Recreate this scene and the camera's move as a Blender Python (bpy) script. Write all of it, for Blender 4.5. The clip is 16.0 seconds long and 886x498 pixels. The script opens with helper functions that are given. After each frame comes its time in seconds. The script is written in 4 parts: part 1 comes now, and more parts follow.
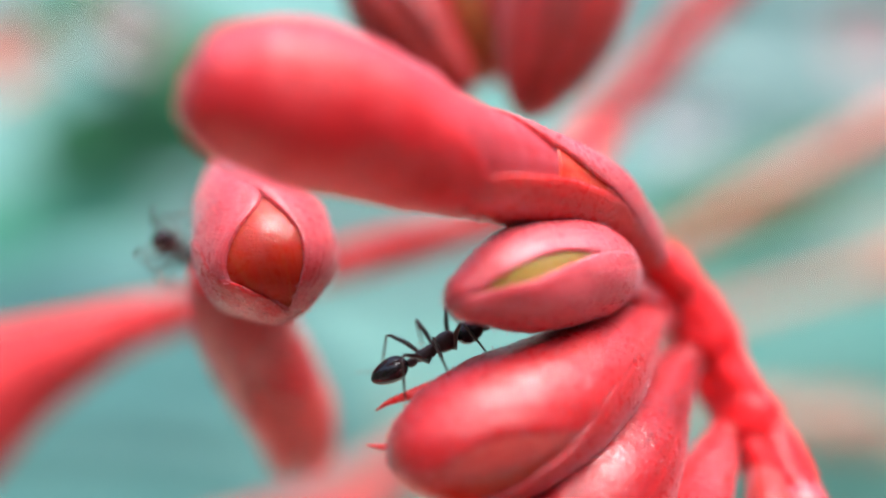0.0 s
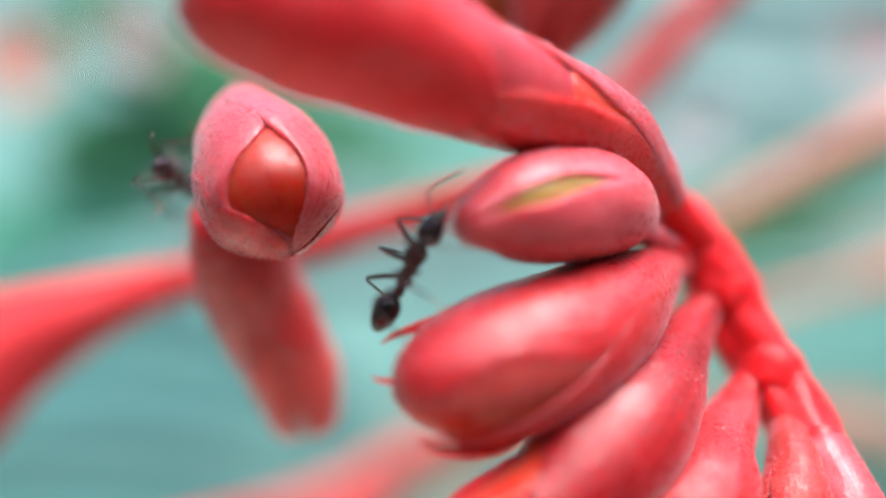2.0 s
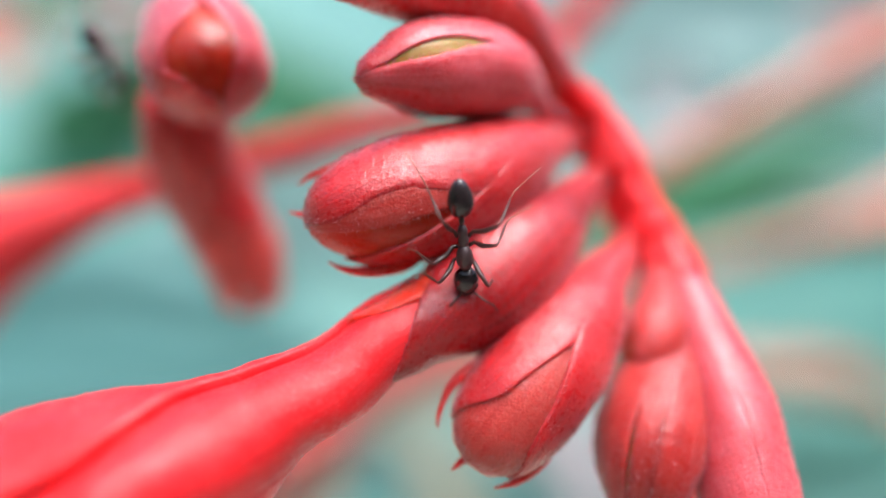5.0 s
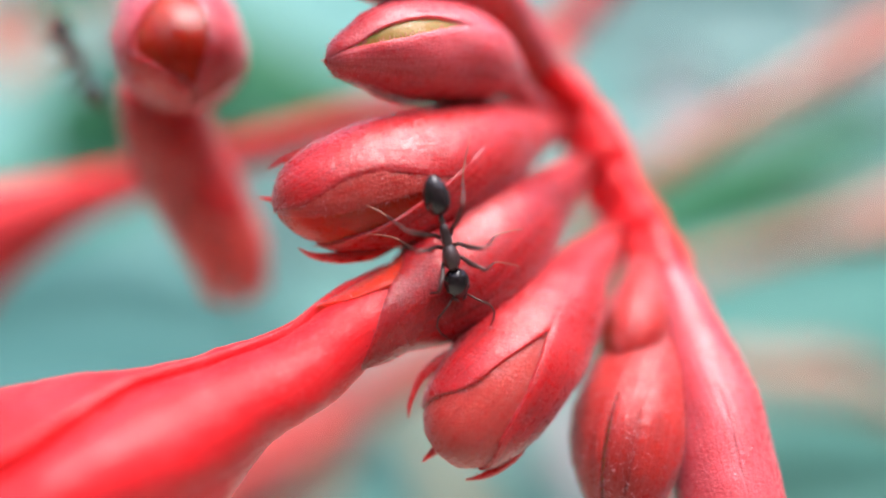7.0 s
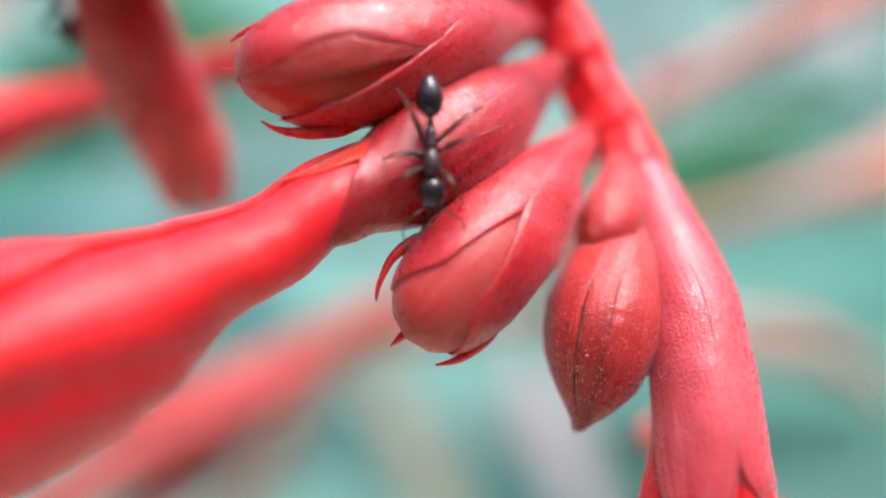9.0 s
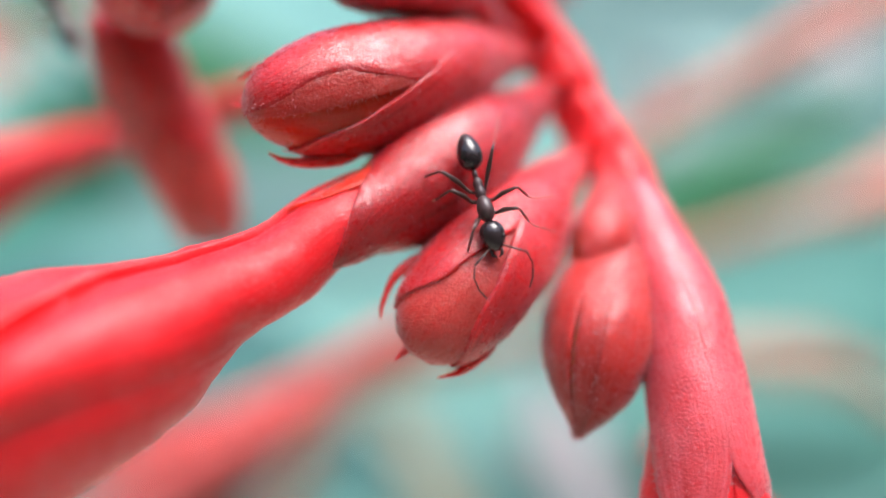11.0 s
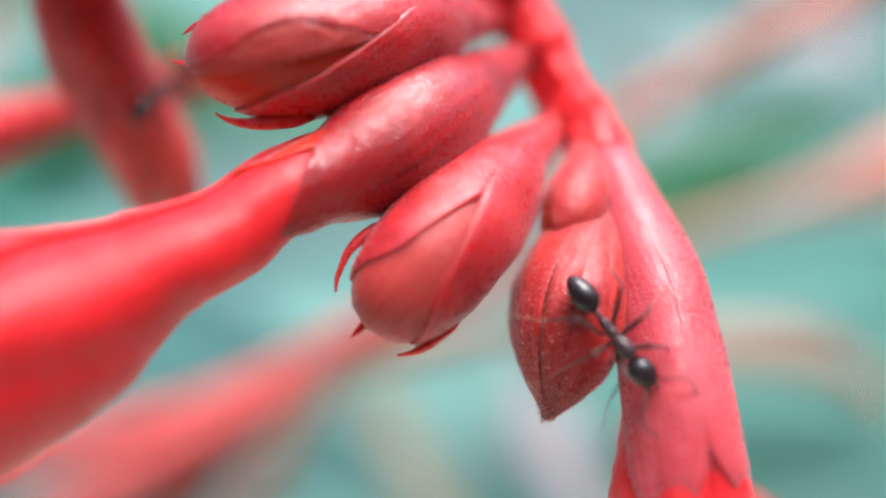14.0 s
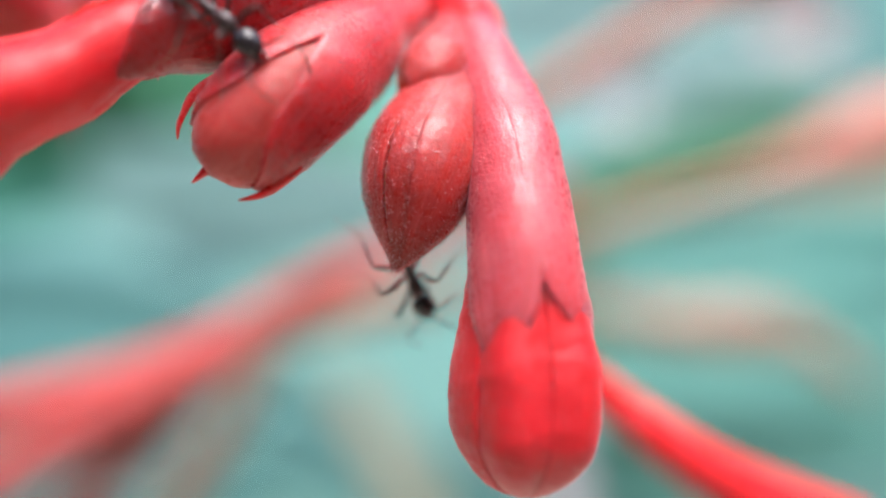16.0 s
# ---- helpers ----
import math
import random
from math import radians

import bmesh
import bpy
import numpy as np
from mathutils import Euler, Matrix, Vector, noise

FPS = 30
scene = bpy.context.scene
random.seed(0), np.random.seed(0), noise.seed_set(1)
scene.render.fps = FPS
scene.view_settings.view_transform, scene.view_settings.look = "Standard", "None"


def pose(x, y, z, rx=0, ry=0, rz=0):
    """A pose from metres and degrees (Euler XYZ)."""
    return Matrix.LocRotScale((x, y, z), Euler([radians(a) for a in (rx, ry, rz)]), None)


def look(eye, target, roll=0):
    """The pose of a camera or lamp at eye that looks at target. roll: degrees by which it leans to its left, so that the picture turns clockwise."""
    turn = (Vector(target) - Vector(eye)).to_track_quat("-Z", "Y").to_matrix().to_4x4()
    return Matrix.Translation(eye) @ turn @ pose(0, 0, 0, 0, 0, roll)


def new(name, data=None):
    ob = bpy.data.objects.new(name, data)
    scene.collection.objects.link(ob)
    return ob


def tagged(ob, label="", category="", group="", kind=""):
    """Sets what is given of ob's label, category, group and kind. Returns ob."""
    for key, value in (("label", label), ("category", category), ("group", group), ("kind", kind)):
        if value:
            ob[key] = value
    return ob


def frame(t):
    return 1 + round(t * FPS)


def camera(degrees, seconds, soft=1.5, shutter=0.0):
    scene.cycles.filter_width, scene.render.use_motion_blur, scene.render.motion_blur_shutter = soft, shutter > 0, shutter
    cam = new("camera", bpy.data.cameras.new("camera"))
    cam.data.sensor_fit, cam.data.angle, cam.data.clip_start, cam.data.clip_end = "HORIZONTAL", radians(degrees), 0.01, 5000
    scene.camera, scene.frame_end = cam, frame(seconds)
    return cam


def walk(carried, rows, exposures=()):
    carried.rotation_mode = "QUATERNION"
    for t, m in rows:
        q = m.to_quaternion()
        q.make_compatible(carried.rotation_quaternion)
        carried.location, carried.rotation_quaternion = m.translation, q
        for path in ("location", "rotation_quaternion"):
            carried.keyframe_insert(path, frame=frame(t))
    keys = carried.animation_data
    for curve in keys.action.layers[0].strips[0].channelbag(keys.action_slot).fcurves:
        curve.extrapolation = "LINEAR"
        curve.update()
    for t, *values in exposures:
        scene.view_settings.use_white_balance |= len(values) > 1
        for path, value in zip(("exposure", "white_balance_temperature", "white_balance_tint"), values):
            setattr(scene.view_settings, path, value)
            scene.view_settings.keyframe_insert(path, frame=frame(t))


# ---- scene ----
cam = camera(60.0, 16.0, soft=1.9, shutter=0.5)
cam.data.dof.use_dof = True
cam.data.dof.focus_distance = 0.0195
cam.data.dof.aperture_fstop = 13.0
HEIGHT = 0.62  # height of the first eye over the ground
MM = 0.001
# seconds; millimetres from the first eye; yaw, pitch, roll in degrees
PATH = [
    (0, 0.000, 0.000, 0.000, 0.00, 0.00, 0.00),
    (0.5, -0.336, -0.584, -0.001, 0.76, 0.69, 0.07),
    (1, -0.220, 0.263, -1.966, 0.80, 0.13, -0.36),
    (1.5, -0.291, 0.886, -2.737, 0.46, 0.13, -0.53),
    (2, -0.034, 0.823, -2.077, 0.55, 1.04, -0.39),
    (2.5, -0.278, 1.649, -2.112, -0.43, 0.66, -0.52),
    (3, -0.267, 0.602, -1.364, 0.17, 1.34, -0.24),
    (3.5, 0.575, -1.357, -1.616, -0.13, 1.32, -0.48),
    (4, 1.414, -2.297, -3.102, -0.99, 0.64, -0.38),
    (4.2, 1.536, -2.330, -4.754, -1.15, 0.21, 0.12),
    (6.3, 3.192, -2.440, -6.209, 0.98, -0.47, -0.89),
    (6.5, 3.177, -2.677, -6.368, 0.83, -0.26, -0.31),
    (7, 3.338, -1.896, -6.064, 0.61, -0.17, -0.36),
    (7.5, 3.554, -1.992, -6.146, 0.51, -0.81, -0.71),
    (8, 2.776, -1.372, -7.945, -1.25, -1.32, -0.65),
    (8.5, 3.276, -1.976, -7.876, -0.95, -1.87, -1.18),
    (9, 3.278, -1.114, -8.641, -1.81, -1.74, -1.20),
    (9.2, 3.411, -1.003, -8.507, -1.62, -1.68, -1.25),
    (11.3, 3.709, -2.310, -9.233, -0.77, 0.82, 0.77),
    (11.5, 3.810, -2.314, -9.538, -0.38, 0.88, 0.45),
    (12, 4.066, -2.211, -9.544, -0.69, 1.14, 0.70),
    (12.5, 4.019, -1.851, -9.767, -0.96, 0.48, 0.41),
    (13, 3.779, -1.626, -10.009, -1.26, 0.30, 0.66),
    (13.5, 3.773, -1.991, -9.655, -0.99, 0.76, 0.64),
    (14, 4.279, -0.844, -9.522, -1.93, -0.04, 0.42),
    (14.5, 5.285, -0.902, -11.230, -2.42, -0.51, 0.85),
    (15, 6.237, -0.677, -12.782, -3.32, -0.09, 0.20),
    (15.5, 7.161, -1.207, -13.150, -3.60, 0.77, 0.96),
    (16, 7.859, -0.984, -13.622, -2.80, 0.49, 0.98),
]
walk(cam, [(t, pose(x * MM, y * MM, HEIGHT + z * MM, 90 + pitch, roll, yaw)) for t, x, y, z, yaw, pitch, roll in PATH])

# ---- light: a bright, hazy sky with a veiled sun high over the camera ----
world = bpy.data.worlds.new("sky")
scene.world = world
world.use_nodes = True
wn = world.node_tree.nodes
sky = wn.new("ShaderNodeTexSky")
sky.sky_type = "NISHITA"
sky.sun_disc = False
sky.sun_elevation, sky.sun_rotation = radians(67), radians(148)
sky.dust_density, sky.ozone_density = 3.0, 1.0
wn["Background"].inputs["Strength"].default_value = 0.15
world.node_tree.links.new(sky.outputs["Color"], wn["Background"].inputs["Color"])
sun = new("sun", bpy.data.lights.new("sun", "SUN"))
sun.data.energy, sun.data.angle, sun.data.color = 2.5, radians(40), (1.0, 0.975, 1.0)
sun.matrix_world = look((0.37, -0.60, 2.25), (0, 0, 0.6))
scene.view_settings.exposure = 1.42


# ---- materials ----
def shader(name):
    mat = bpy.data.materials.new(name)
    mat.use_nodes = True
    nt = mat.node_tree
    return mat, nt, nt.nodes["Principled BSDF"]


def noise_node(nt, scale, detail=4.0, vector=None, rough=0.55):
    n = nt.nodes.new("ShaderNodeTexNoise")
    n.inputs["Scale"].default_value, n.inputs["Detail"].default_value, n.inputs["Roughness"].default_value = scale, detail, rough
    if vector is not None:
        nt.links.new(vector, n.inputs["Vector"])
    return n


def ramp(nt, fac, stops):
    r = nt.nodes.new("ShaderNodeValToRGB")
    while len(r.color_ramp.elements) < len(stops):
        r.color_ramp.elements.new(0.5)
    for e, (p, c) in zip(r.color_ramp.elements, stops):
        e.position, e.color = p, (*c, 1)
    nt.links.new(fac, r.inputs["Fac"])
    return r


def mix(nt, fac, a, b, mode="MIX"):
    m = nt.nodes.new("ShaderNodeMix")
    m.data_type, m.blend_type = "RGBA", mode
    for value, socket in ((fac, m.inputs[0]), (a, m.inputs[6]), (b, m.inputs[7])):
        if isinstance(value, (int, float)):
            socket.default_value = value
        elif isinstance(value, tuple):
            socket.default_value = (*value, 1)
        else:
            nt.links.new(value, socket)
    return m.outputs[2]


def petal(name, dark, mid, pale, rough=0.42, grain=0.5, vein=0.5, cell=7000, sss=0.25, gloss=0.5, sheen=0.2, glint_grain=0.0, skin_rough=0.13):
    """Living petal tissue: lengthwise veins, blotches, fine glistening cells."""
    mat, nt, b = shader(name)
    tc = nt.nodes.new("ShaderNodeTexCoord")
    mp = nt.nodes.new("ShaderNodeMapping")
    mp.inputs["Scale"].default_value = (34, 2.6, 1)
    nt.links.new(tc.outputs["UV"], mp.inputs["Vector"])
    streak = noise_node(nt, 1.0, 5, mp.outputs["Vector"])
    blotch = noise_node(nt, 420, 4, tc.outputs["Object"])
    fine = noise_node(nt, cell * 0.6, 3, tc.outputs["Object"])
    base = ramp(nt, blotch.outputs["Fac"], [(0.3, dark), (0.52, mid), (0.78, pale)])
    lines = ramp(nt, streak.outputs["Fac"], [(0.32, dark), (0.5, mid), (0.72, pale)])
    col = mix(nt, vein, base.outputs["Color"], lines.outputs["Color"])
    # Pale cell grains, with the tissue's sparkle put into their colour.
    if glint_grain:
        grains = noise_node(nt, cell * 0.9, 2, tc.outputs["Object"], 0.7)
        patch = noise_node(nt, 900, 3, tc.outputs["Object"])
        dots = ramp(nt, grains.outputs["Fac"], [(0.54, (0, 0, 0)), (0.64, (1, 1, 1))])
        where = ramp(nt, patch.outputs["Fac"], [(0.35, (0.15, 0.15, 0.15)), (0.65, (1, 1, 1))])
        amount = mix(nt, 1.0, dots.outputs["Color"], where.outputs["Color"], "MULTIPLY")
        scaled = mix(nt, 1.0, amount, (0.5 * glint_grain, 0.5 * glint_grain, 0.5 * glint_grain), "MULTIPLY")
        col = mix(nt, scaled, col, tuple(0.5 * c + 0.5 * w for c, w in zip(pale, (0.95, 0.52, 0.58))))
    nt.links.new(col, b.inputs["Base Color"])
    grit = noise_node(nt, cell * 1.5, 3, tc.outputs["Object"], 0.65)
    hgt = nt.nodes.new("ShaderNodeMath")
    hgt.operation = "MULTIPLY_ADD"
    nt.links.new(streak.outputs["Fac"], hgt.inputs[0])
    hgt.inputs[1].default_value = 0.5
    nt.links.new(grit.outputs["Fac"], hgt.inputs[2])
    bump = nt.nodes.new("ShaderNodeBump")
    bump.inputs["Strength"].default_value, bump.inputs["Distance"].default_value = grain, 0.00005
    nt.links.new(hgt.outputs[0], bump.inputs["Height"])
    nt.links.new(bump.outputs["Normal"], b.inputs["Normal"])
    skin = nt.nodes.new("ShaderNodeBump")
    skin.inputs["Strength"].default_value, skin.inputs["Distance"].default_value = grain * 0.8, 0.00012
    nt.links.new(fine.outputs["Fac"], skin.inputs["Height"])
    nt.links.new(skin.outputs["Normal"], b.inputs["Coat Normal"])
    rr = nt.nodes.new("ShaderNodeMapRange")
    rr.inputs["From Min"].default_value, rr.inputs["From Max"].default_value = 0.44, 0.66
    rr.inputs["To Min"].default_value, rr.inputs["To Max"].default_value = rough + 0.12, max(0.08, rough - 0.2)
    nt.links.new(fine.outputs["Fac"], rr.inputs["Value"])
    nt.links.new(rr.outputs["Result"], b.inputs["Roughness"])
    b.inputs["Subsurface Weight"].default_value = min(1.0, sss * 4.0)
    b.inputs["Subsurface Radius"].default_value = (1.0, 0.14, 0.12)
    b.inputs["Subsurface Scale"].default_value = 0.0006
    b.inputs["Specular IOR Level"].default_value = gloss * 0.3
    b.inputs["Sheen Weight"].default_value = sheen + (0.16 if gloss > 0.55 else 0.0)
    wet = noise_node(nt, 760, 4, tc.outputs["Object"], 0.65)
    film = nt.nodes.new("ShaderNodeMapRange")
    film.inputs["From Min"].default_value, film.inputs["From Max"].default_value = 0.44, 0.66
    film.inputs["To Min"].default_value, film.inputs["To Max"].default_value = gloss * 0.4, min(1.0, gloss * 1.3)
    nt.links.new(wet.outputs["Fac"], film.inputs["Value"])
    nt.links.new(film.outputs["Result"], b.inputs["Coat Weight"])
    b.inputs["Coat Roughness"].default_value = skin_rough
    b.inputs["Sheen Roughness"].default_value = 0.35
    b.inputs["Sheen Tint"].default_value = (1.0, 0.8, 0.9, 1)
    return mat


def plain(name, a, c, rough=0.5, scale=2500, bump=0.3, dist=0.00002, metal=0.0, gloss=0.5):
    mat, nt, b = shader(name)
    tc = nt.nodes.new("ShaderNodeTexCoord")
    n = noise_node(nt, scale, 5, tc.outputs["Object"])
    big = noise_node(nt, scale * 0.13, 3, tc.outputs["Object"])
    col = ramp(nt, n.outputs["Fac"], [(0.3, a), (0.7, c)])
    col2 = ramp(nt, big.outputs["Fac"], [(0.3, a), (0.7, c)])
    nt.links.new(mix(nt, 0.5, col.outputs["Color"], col2.outputs["Color"]), b.inputs["Base Color"])
    bp = nt.nodes.new("ShaderNodeBump")
    bp.inputs["Strength"].default_value, bp.inputs["Distance"].default_value = bump, dist
    nt.links.new(n.outputs["Fac"], bp.inputs["Height"])
    nt.links.new(bp.outputs["Normal"], b.inputs["Normal"])
    b.inputs["Roughness"].default_value, b.inputs["Metallic"].default_value = rough, metal
    b.inputs["Specular IOR Level"].default_value = gloss
    return mat


COROLLA = petal("corolla_red", (0.60, 0.0034, 0.0078), (0.75, 0.0068, 0.0135), (0.86, 0.0190, 0.0310), 0.5, 0.6, 0.45, 12000, 0.17, 0.7, 0.0, 0.3, 0.38)
SEPAL_CORAL = petal("sepal_coral", (0.475, 0.0082, 0.00902), (0.626, 0.0164, 0.0164), (0.734, 0.0492, 0.0476), 0.34, 0.7, 0.5, 9000, 0.2, 1.12, 0.0, 0.2)
# Outer petal of the top bud; its sky-lit pink is in the colour.
COROLLA_SKYLIT = petal("corolla_skylit_red", (0.58, 0.0221, 0.034), (0.66, 0.0391, 0.0544), (0.72, 0.0723, 0.0935), 0.5, 0.3, 0.45, 12000, 0.2, 0.55, 0.0, 0.1, 0.38)
SEPAL = petal("sepal_red", (0.262, 0.0034, 0.0058), (0.465, 0.0076, 0.0115), (0.70, 0.0265, 0.0330), 0.34, 0.75, 0.5, 9000, 0.2, 1.06, 0.0, 0.2)
SEPAL_DARK = petal("sepal_dark_red", (0.178, 0.0024, 0.0042), (0.335, 0.0047, 0.0080), (0.54, 0.0148, 0.0202), 0.34, 0.75, 0.5, 9000, 0.2, 0.81, 0.0, 0.18)
DULL_RED = petal("sepal_dull_red", (0.18, 0.010, 0.009), (0.31, 0.017, 0.014), (0.48, 0.06, 0.05), 0.4, 0.8, 0.5, 9000, 0.2, 0.5, 0.0, 0.15)
# Pink sepals, with the gaping bud's top highlight put into the colour.
SEPAL_PINK_LIT = petal("sepal_pink_lit", (0.38, 0.020, 0.030), (0.55, 0.055, 0.072), (0.70, 0.135, 0.165), 0.34, 0.75, 0.5, 9000, 0.2, 0.94, 0.01, 0.28)
SEPAL_BROWN = petal("sepal_brown_red", (0.241, 0.0109, 0.00968), (0.41, 0.024, 0.0212), (0.617, 0.0618, 0.0556), 0.34, 0.75, 0.5, 9000, 0.2, 0.6, 0.0, 0.24)
FADED = petal("petal_faded", (0.50, 0.036, 0.034), (0.62, 0.065, 0.060), (0.76, 0.20, 0.18), 0.42, 0.3, 0.5, 12000, 0.2, 0.4, 0.05)
INNER = petal("inner_bud", (0.36, 0.012, 0.007), (0.46, 0.026, 0.011), (0.42, 0.070, 0.020), 0.34, 0.4, 0.6, 9000, 0.25, 0.5, 0.0)
ORANGE = petal("sepal_orange", (0.56, 0.014, 0.008), (0.64, 0.035, 0.014), (0.70, 0.085, 0.03), 0.38, 0.5, 0.5, 9000, 0.6, 0.6, 0.1)
INNER_PALE = petal("inner_bud_pale", (0.34, 0.024, 0.020), (0.45, 0.042, 0.034), (0.55, 0.095, 0.078), 0.34, 0.7, 0.5, 9000, 0.2, 0.6, 0.0, 0.28)
OLIVE = petal("inner_bud_olive", (0.26, 0.06, 0.015), (0.36, 0.12, 0.03), (0.48, 0.22, 0.06), 0.35, 0.6, 0.6, 5000, 0.2)
STEM = petal("stem_red", (0.54, 0.00418, 0.00836), (0.648, 0.00977, 0.0153), (0.734, 0.0314, 0.0383), 0.42, 0.5, 0.5, 5000, 0.25, 0.35, 0.15, glint_grain=0.25)
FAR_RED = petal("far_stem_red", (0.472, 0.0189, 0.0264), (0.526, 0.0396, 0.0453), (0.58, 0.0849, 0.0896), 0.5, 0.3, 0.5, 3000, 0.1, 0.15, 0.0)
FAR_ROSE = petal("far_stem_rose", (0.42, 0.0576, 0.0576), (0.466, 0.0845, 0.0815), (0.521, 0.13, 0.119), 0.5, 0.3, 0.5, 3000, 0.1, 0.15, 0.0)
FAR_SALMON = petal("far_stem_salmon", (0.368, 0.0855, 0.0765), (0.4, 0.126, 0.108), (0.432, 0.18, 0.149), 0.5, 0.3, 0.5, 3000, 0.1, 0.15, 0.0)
# Haze of blur put into these two: base colours drawn towards the background.
FAR_HAZED = petal("far_stem_hazed", (0.36, 0.22, 0.17), (0.42, 0.26, 0.20), (0.46, 0.30, 0.24), 0.5, 0.3, 0.5, 3000, 0.1, 0.15, 0.0)
FAR_PINK_HAZED = petal("far_stem_pink_hazed", (0.42, 0.16, 0.12), (0.48, 0.20, 0.155), (0.52, 0.26, 0.21), 0.5, 0.3, 0.5, 3000, 0.1, 0.15, 0.0)
YELLOW = petal("ovary_yellow", (0.20, 0.10, 0.012), (0.28, 0.155, 0.024), (0.40, 0.26, 0.06), 0.4, 0.4, 0.5, 5000, 0.2)
PAPILLA = plain("hair", (0.62, 0.16, 0.19), (0.74, 0.32, 0.35), 0.15, 9000, 0.0, 0.000004, 0, 1.0)
ANT_BLACK = plain("ant_cuticle", (0.012, 0.008, 0.009), (0.028, 0.018, 0.020), 0.2, 9000, 0.25, 0.000006, 0, 0.5)
ANT_BROWN = plain("ant_brown", (0.032, 0.016, 0.017), (0.075, 0.042, 0.042), 0.42, 9000, 0.3, 0.000006)
ANT_LEG = plain("ant_leg", (0.02, 0.009, 0.008), (0.06, 0.026, 0.02), 0.35, 9000, 0.2, 0.000004)
ANT_FOOT = plain("ant_foot", (0.20, 0.075, 0.05), (0.34, 0.15, 0.10), 0.4, 9000, 0.2, 0.000004)


# ---- geometry helpers ----
def bare(name, verts, faces, mat, parent=None, label="", uvs=None):
    me = bpy.data.meshes.new(name)
    me.from_pydata([tuple(v) for v in verts], [], faces)
    me.materials.append(mat)
    if uvs is not None:
        layer = me.uv_layers.new(name="UVMap")
        idx = np.empty(len(me.loops), dtype=np.int32)
        me.loops.foreach_get("vertex_index", idx)
        layer.data.foreach_set("uv", np.asarray(uvs, dtype=np.float32)[idx].ravel())
    me.shade_smooth()
    ob = new(name, me)
    ob.parent = parent
    if label:
        ob["label"] = label
    return ob


def thing(name, label, category, group=""):
    return tagged(new(name), label, category, group)


class Spine:
    """A smooth centre line with a radius, in millimetres from the first eye."""

    def __init__(self, rows, blunt=True):
        p = np.array(rows, dtype=float)
        q = np.vstack([2 * p[0] - p[1], p, 2 * p[-1] - p[-2]])
        q[:, 3] = np.maximum(q[:, 3], 0.0)
        out = []
        for k in range(1, len(q) - 2):
            for u in np.linspace(0, 1, 24, endpoint=False):
                a, b, c, d = q[k - 1], q[k], q[k + 1], q[k + 2]
                out.append(0.5 * (2 * b + (c - a) * u + (2 * a - 5 * b + 4 * c - d) * u * u + (3 * b - a - 3 * c + d) * u**3))
        out.append(p[-1])
        out = np.array(out)
        step = np.linalg.norm(np.diff(out[:, :3], axis=0), axis=1)
        arc = np.concatenate([[0], np.cumsum(step)])
        self.length = arc[-1]
        s = np.linspace(0, 1, 160)
        self.c = np.stack([np.interp(s * arc[-1], arc, out[:, j]) for j in range(3)], 1)
        key = np.concatenate([[0], np.cumsum(np.linalg.norm(np.diff(p[:, :3], axis=0), axis=1))])
        key /= key[-1]
        kr = p[:, 3] ** 2 if blunt else p[:, 3]
        m = np.gradient(kr, key)
        r = np.empty_like(s)
        for i, x in enumerate(s):
            k = min(np.searchsorted(key, x, side="right") - 1, len(key) - 2)
            h = key[k + 1] - key[k]
            u = (x - key[k]) / h
            d0 = (kr[k + 1] - kr[k]) / h
            m0, m1 = m[k], m[k + 1]
            if k == len(key) - 2:
                m1 = d0 * 1.2
            r[i] = (2 * u**3 - 3 * u * u + 1) * kr[k] + (u**3 - 2 * u * u + u) * h * m0 + (3 * u * u - 2 * u**3) * kr[k + 1] + (u**3 - u * u) * h * m1
        self.r = np.sqrt(np.maximum(r, 1e-5)) if blunt else np.maximum(r, 0.003)
        t = np.gradient(self.c, axis=0)
        self.t = t / np.linalg.norm(t, axis=1)[:, None]
        face = np.array([0.0, -1.0, 0.0])
        n = face - (self.t @ face)[:, None] * self.t
        self.n = n / np.linalg.norm(n, axis=1)[:, None]
        self.b = np.cross(self.t, self.n)
        self.grid = s

    def at(self, s):
        x = min(max(s, 0.0), 1.0)
        get = lambda a: np.array([np.interp(x, self.grid, a[:, j]) for j in range(3)])
        c, t = get(self.c), get(self.t)
        c = c + t * (s - x) * self.length
        return c, t, get(self.n), get(self.b), float(np.interp(x, self.grid, self.r))


def place(v):
    return (v[0] * MM, v[1] * MM, HEIGHT + v[2] * MM)


def body(name, sp, mat, parent, s0=0.0, s1=1.0, scale=1.0, lobes=0, depth=0.0, turn=0.0, seed=0.0, label="", rough=0.02, rings=44, sides=36, freq=7.0):
    """A closed swept body with shallow lengthwise lobes."""
    verts, uvs, faces = [], [], []
    for i in range(rings + 1):
        s = s0 + (s1 - s0) * i / rings
        c, t, n, b, r = sp.at(s)
        for j in range(sides):
            th = 2 * math.pi * j / sides
            k = 1 + depth * (abs(math.cos(lobes * (th - turn) / 2)) ** 0.6 - 0.8) if lobes else 1
            w = rough * noise.noise(Vector((math.cos(th) * 1.7 + seed, math.sin(th) * 1.7, s * freq)))
            verts.append(place(c + (n * math.cos(th) + b * math.sin(th)) * r * scale * (k + w)))
            uvs.append((j / sides * 2, s * 2))
    for i in range(rings):
        for j in range(sides):
            faces.append((i * sides + j, i * sides + (j + 1) % sides, (i + 1) * sides + (j + 1) % sides, (i + 1) * sides + j))
    faces.append(tuple(reversed(range(sides))))
    faces.append(tuple(range(rings * sides, (rings + 1) * sides)))
    return bare(name, verts, faces, mat, parent, label, uvs)


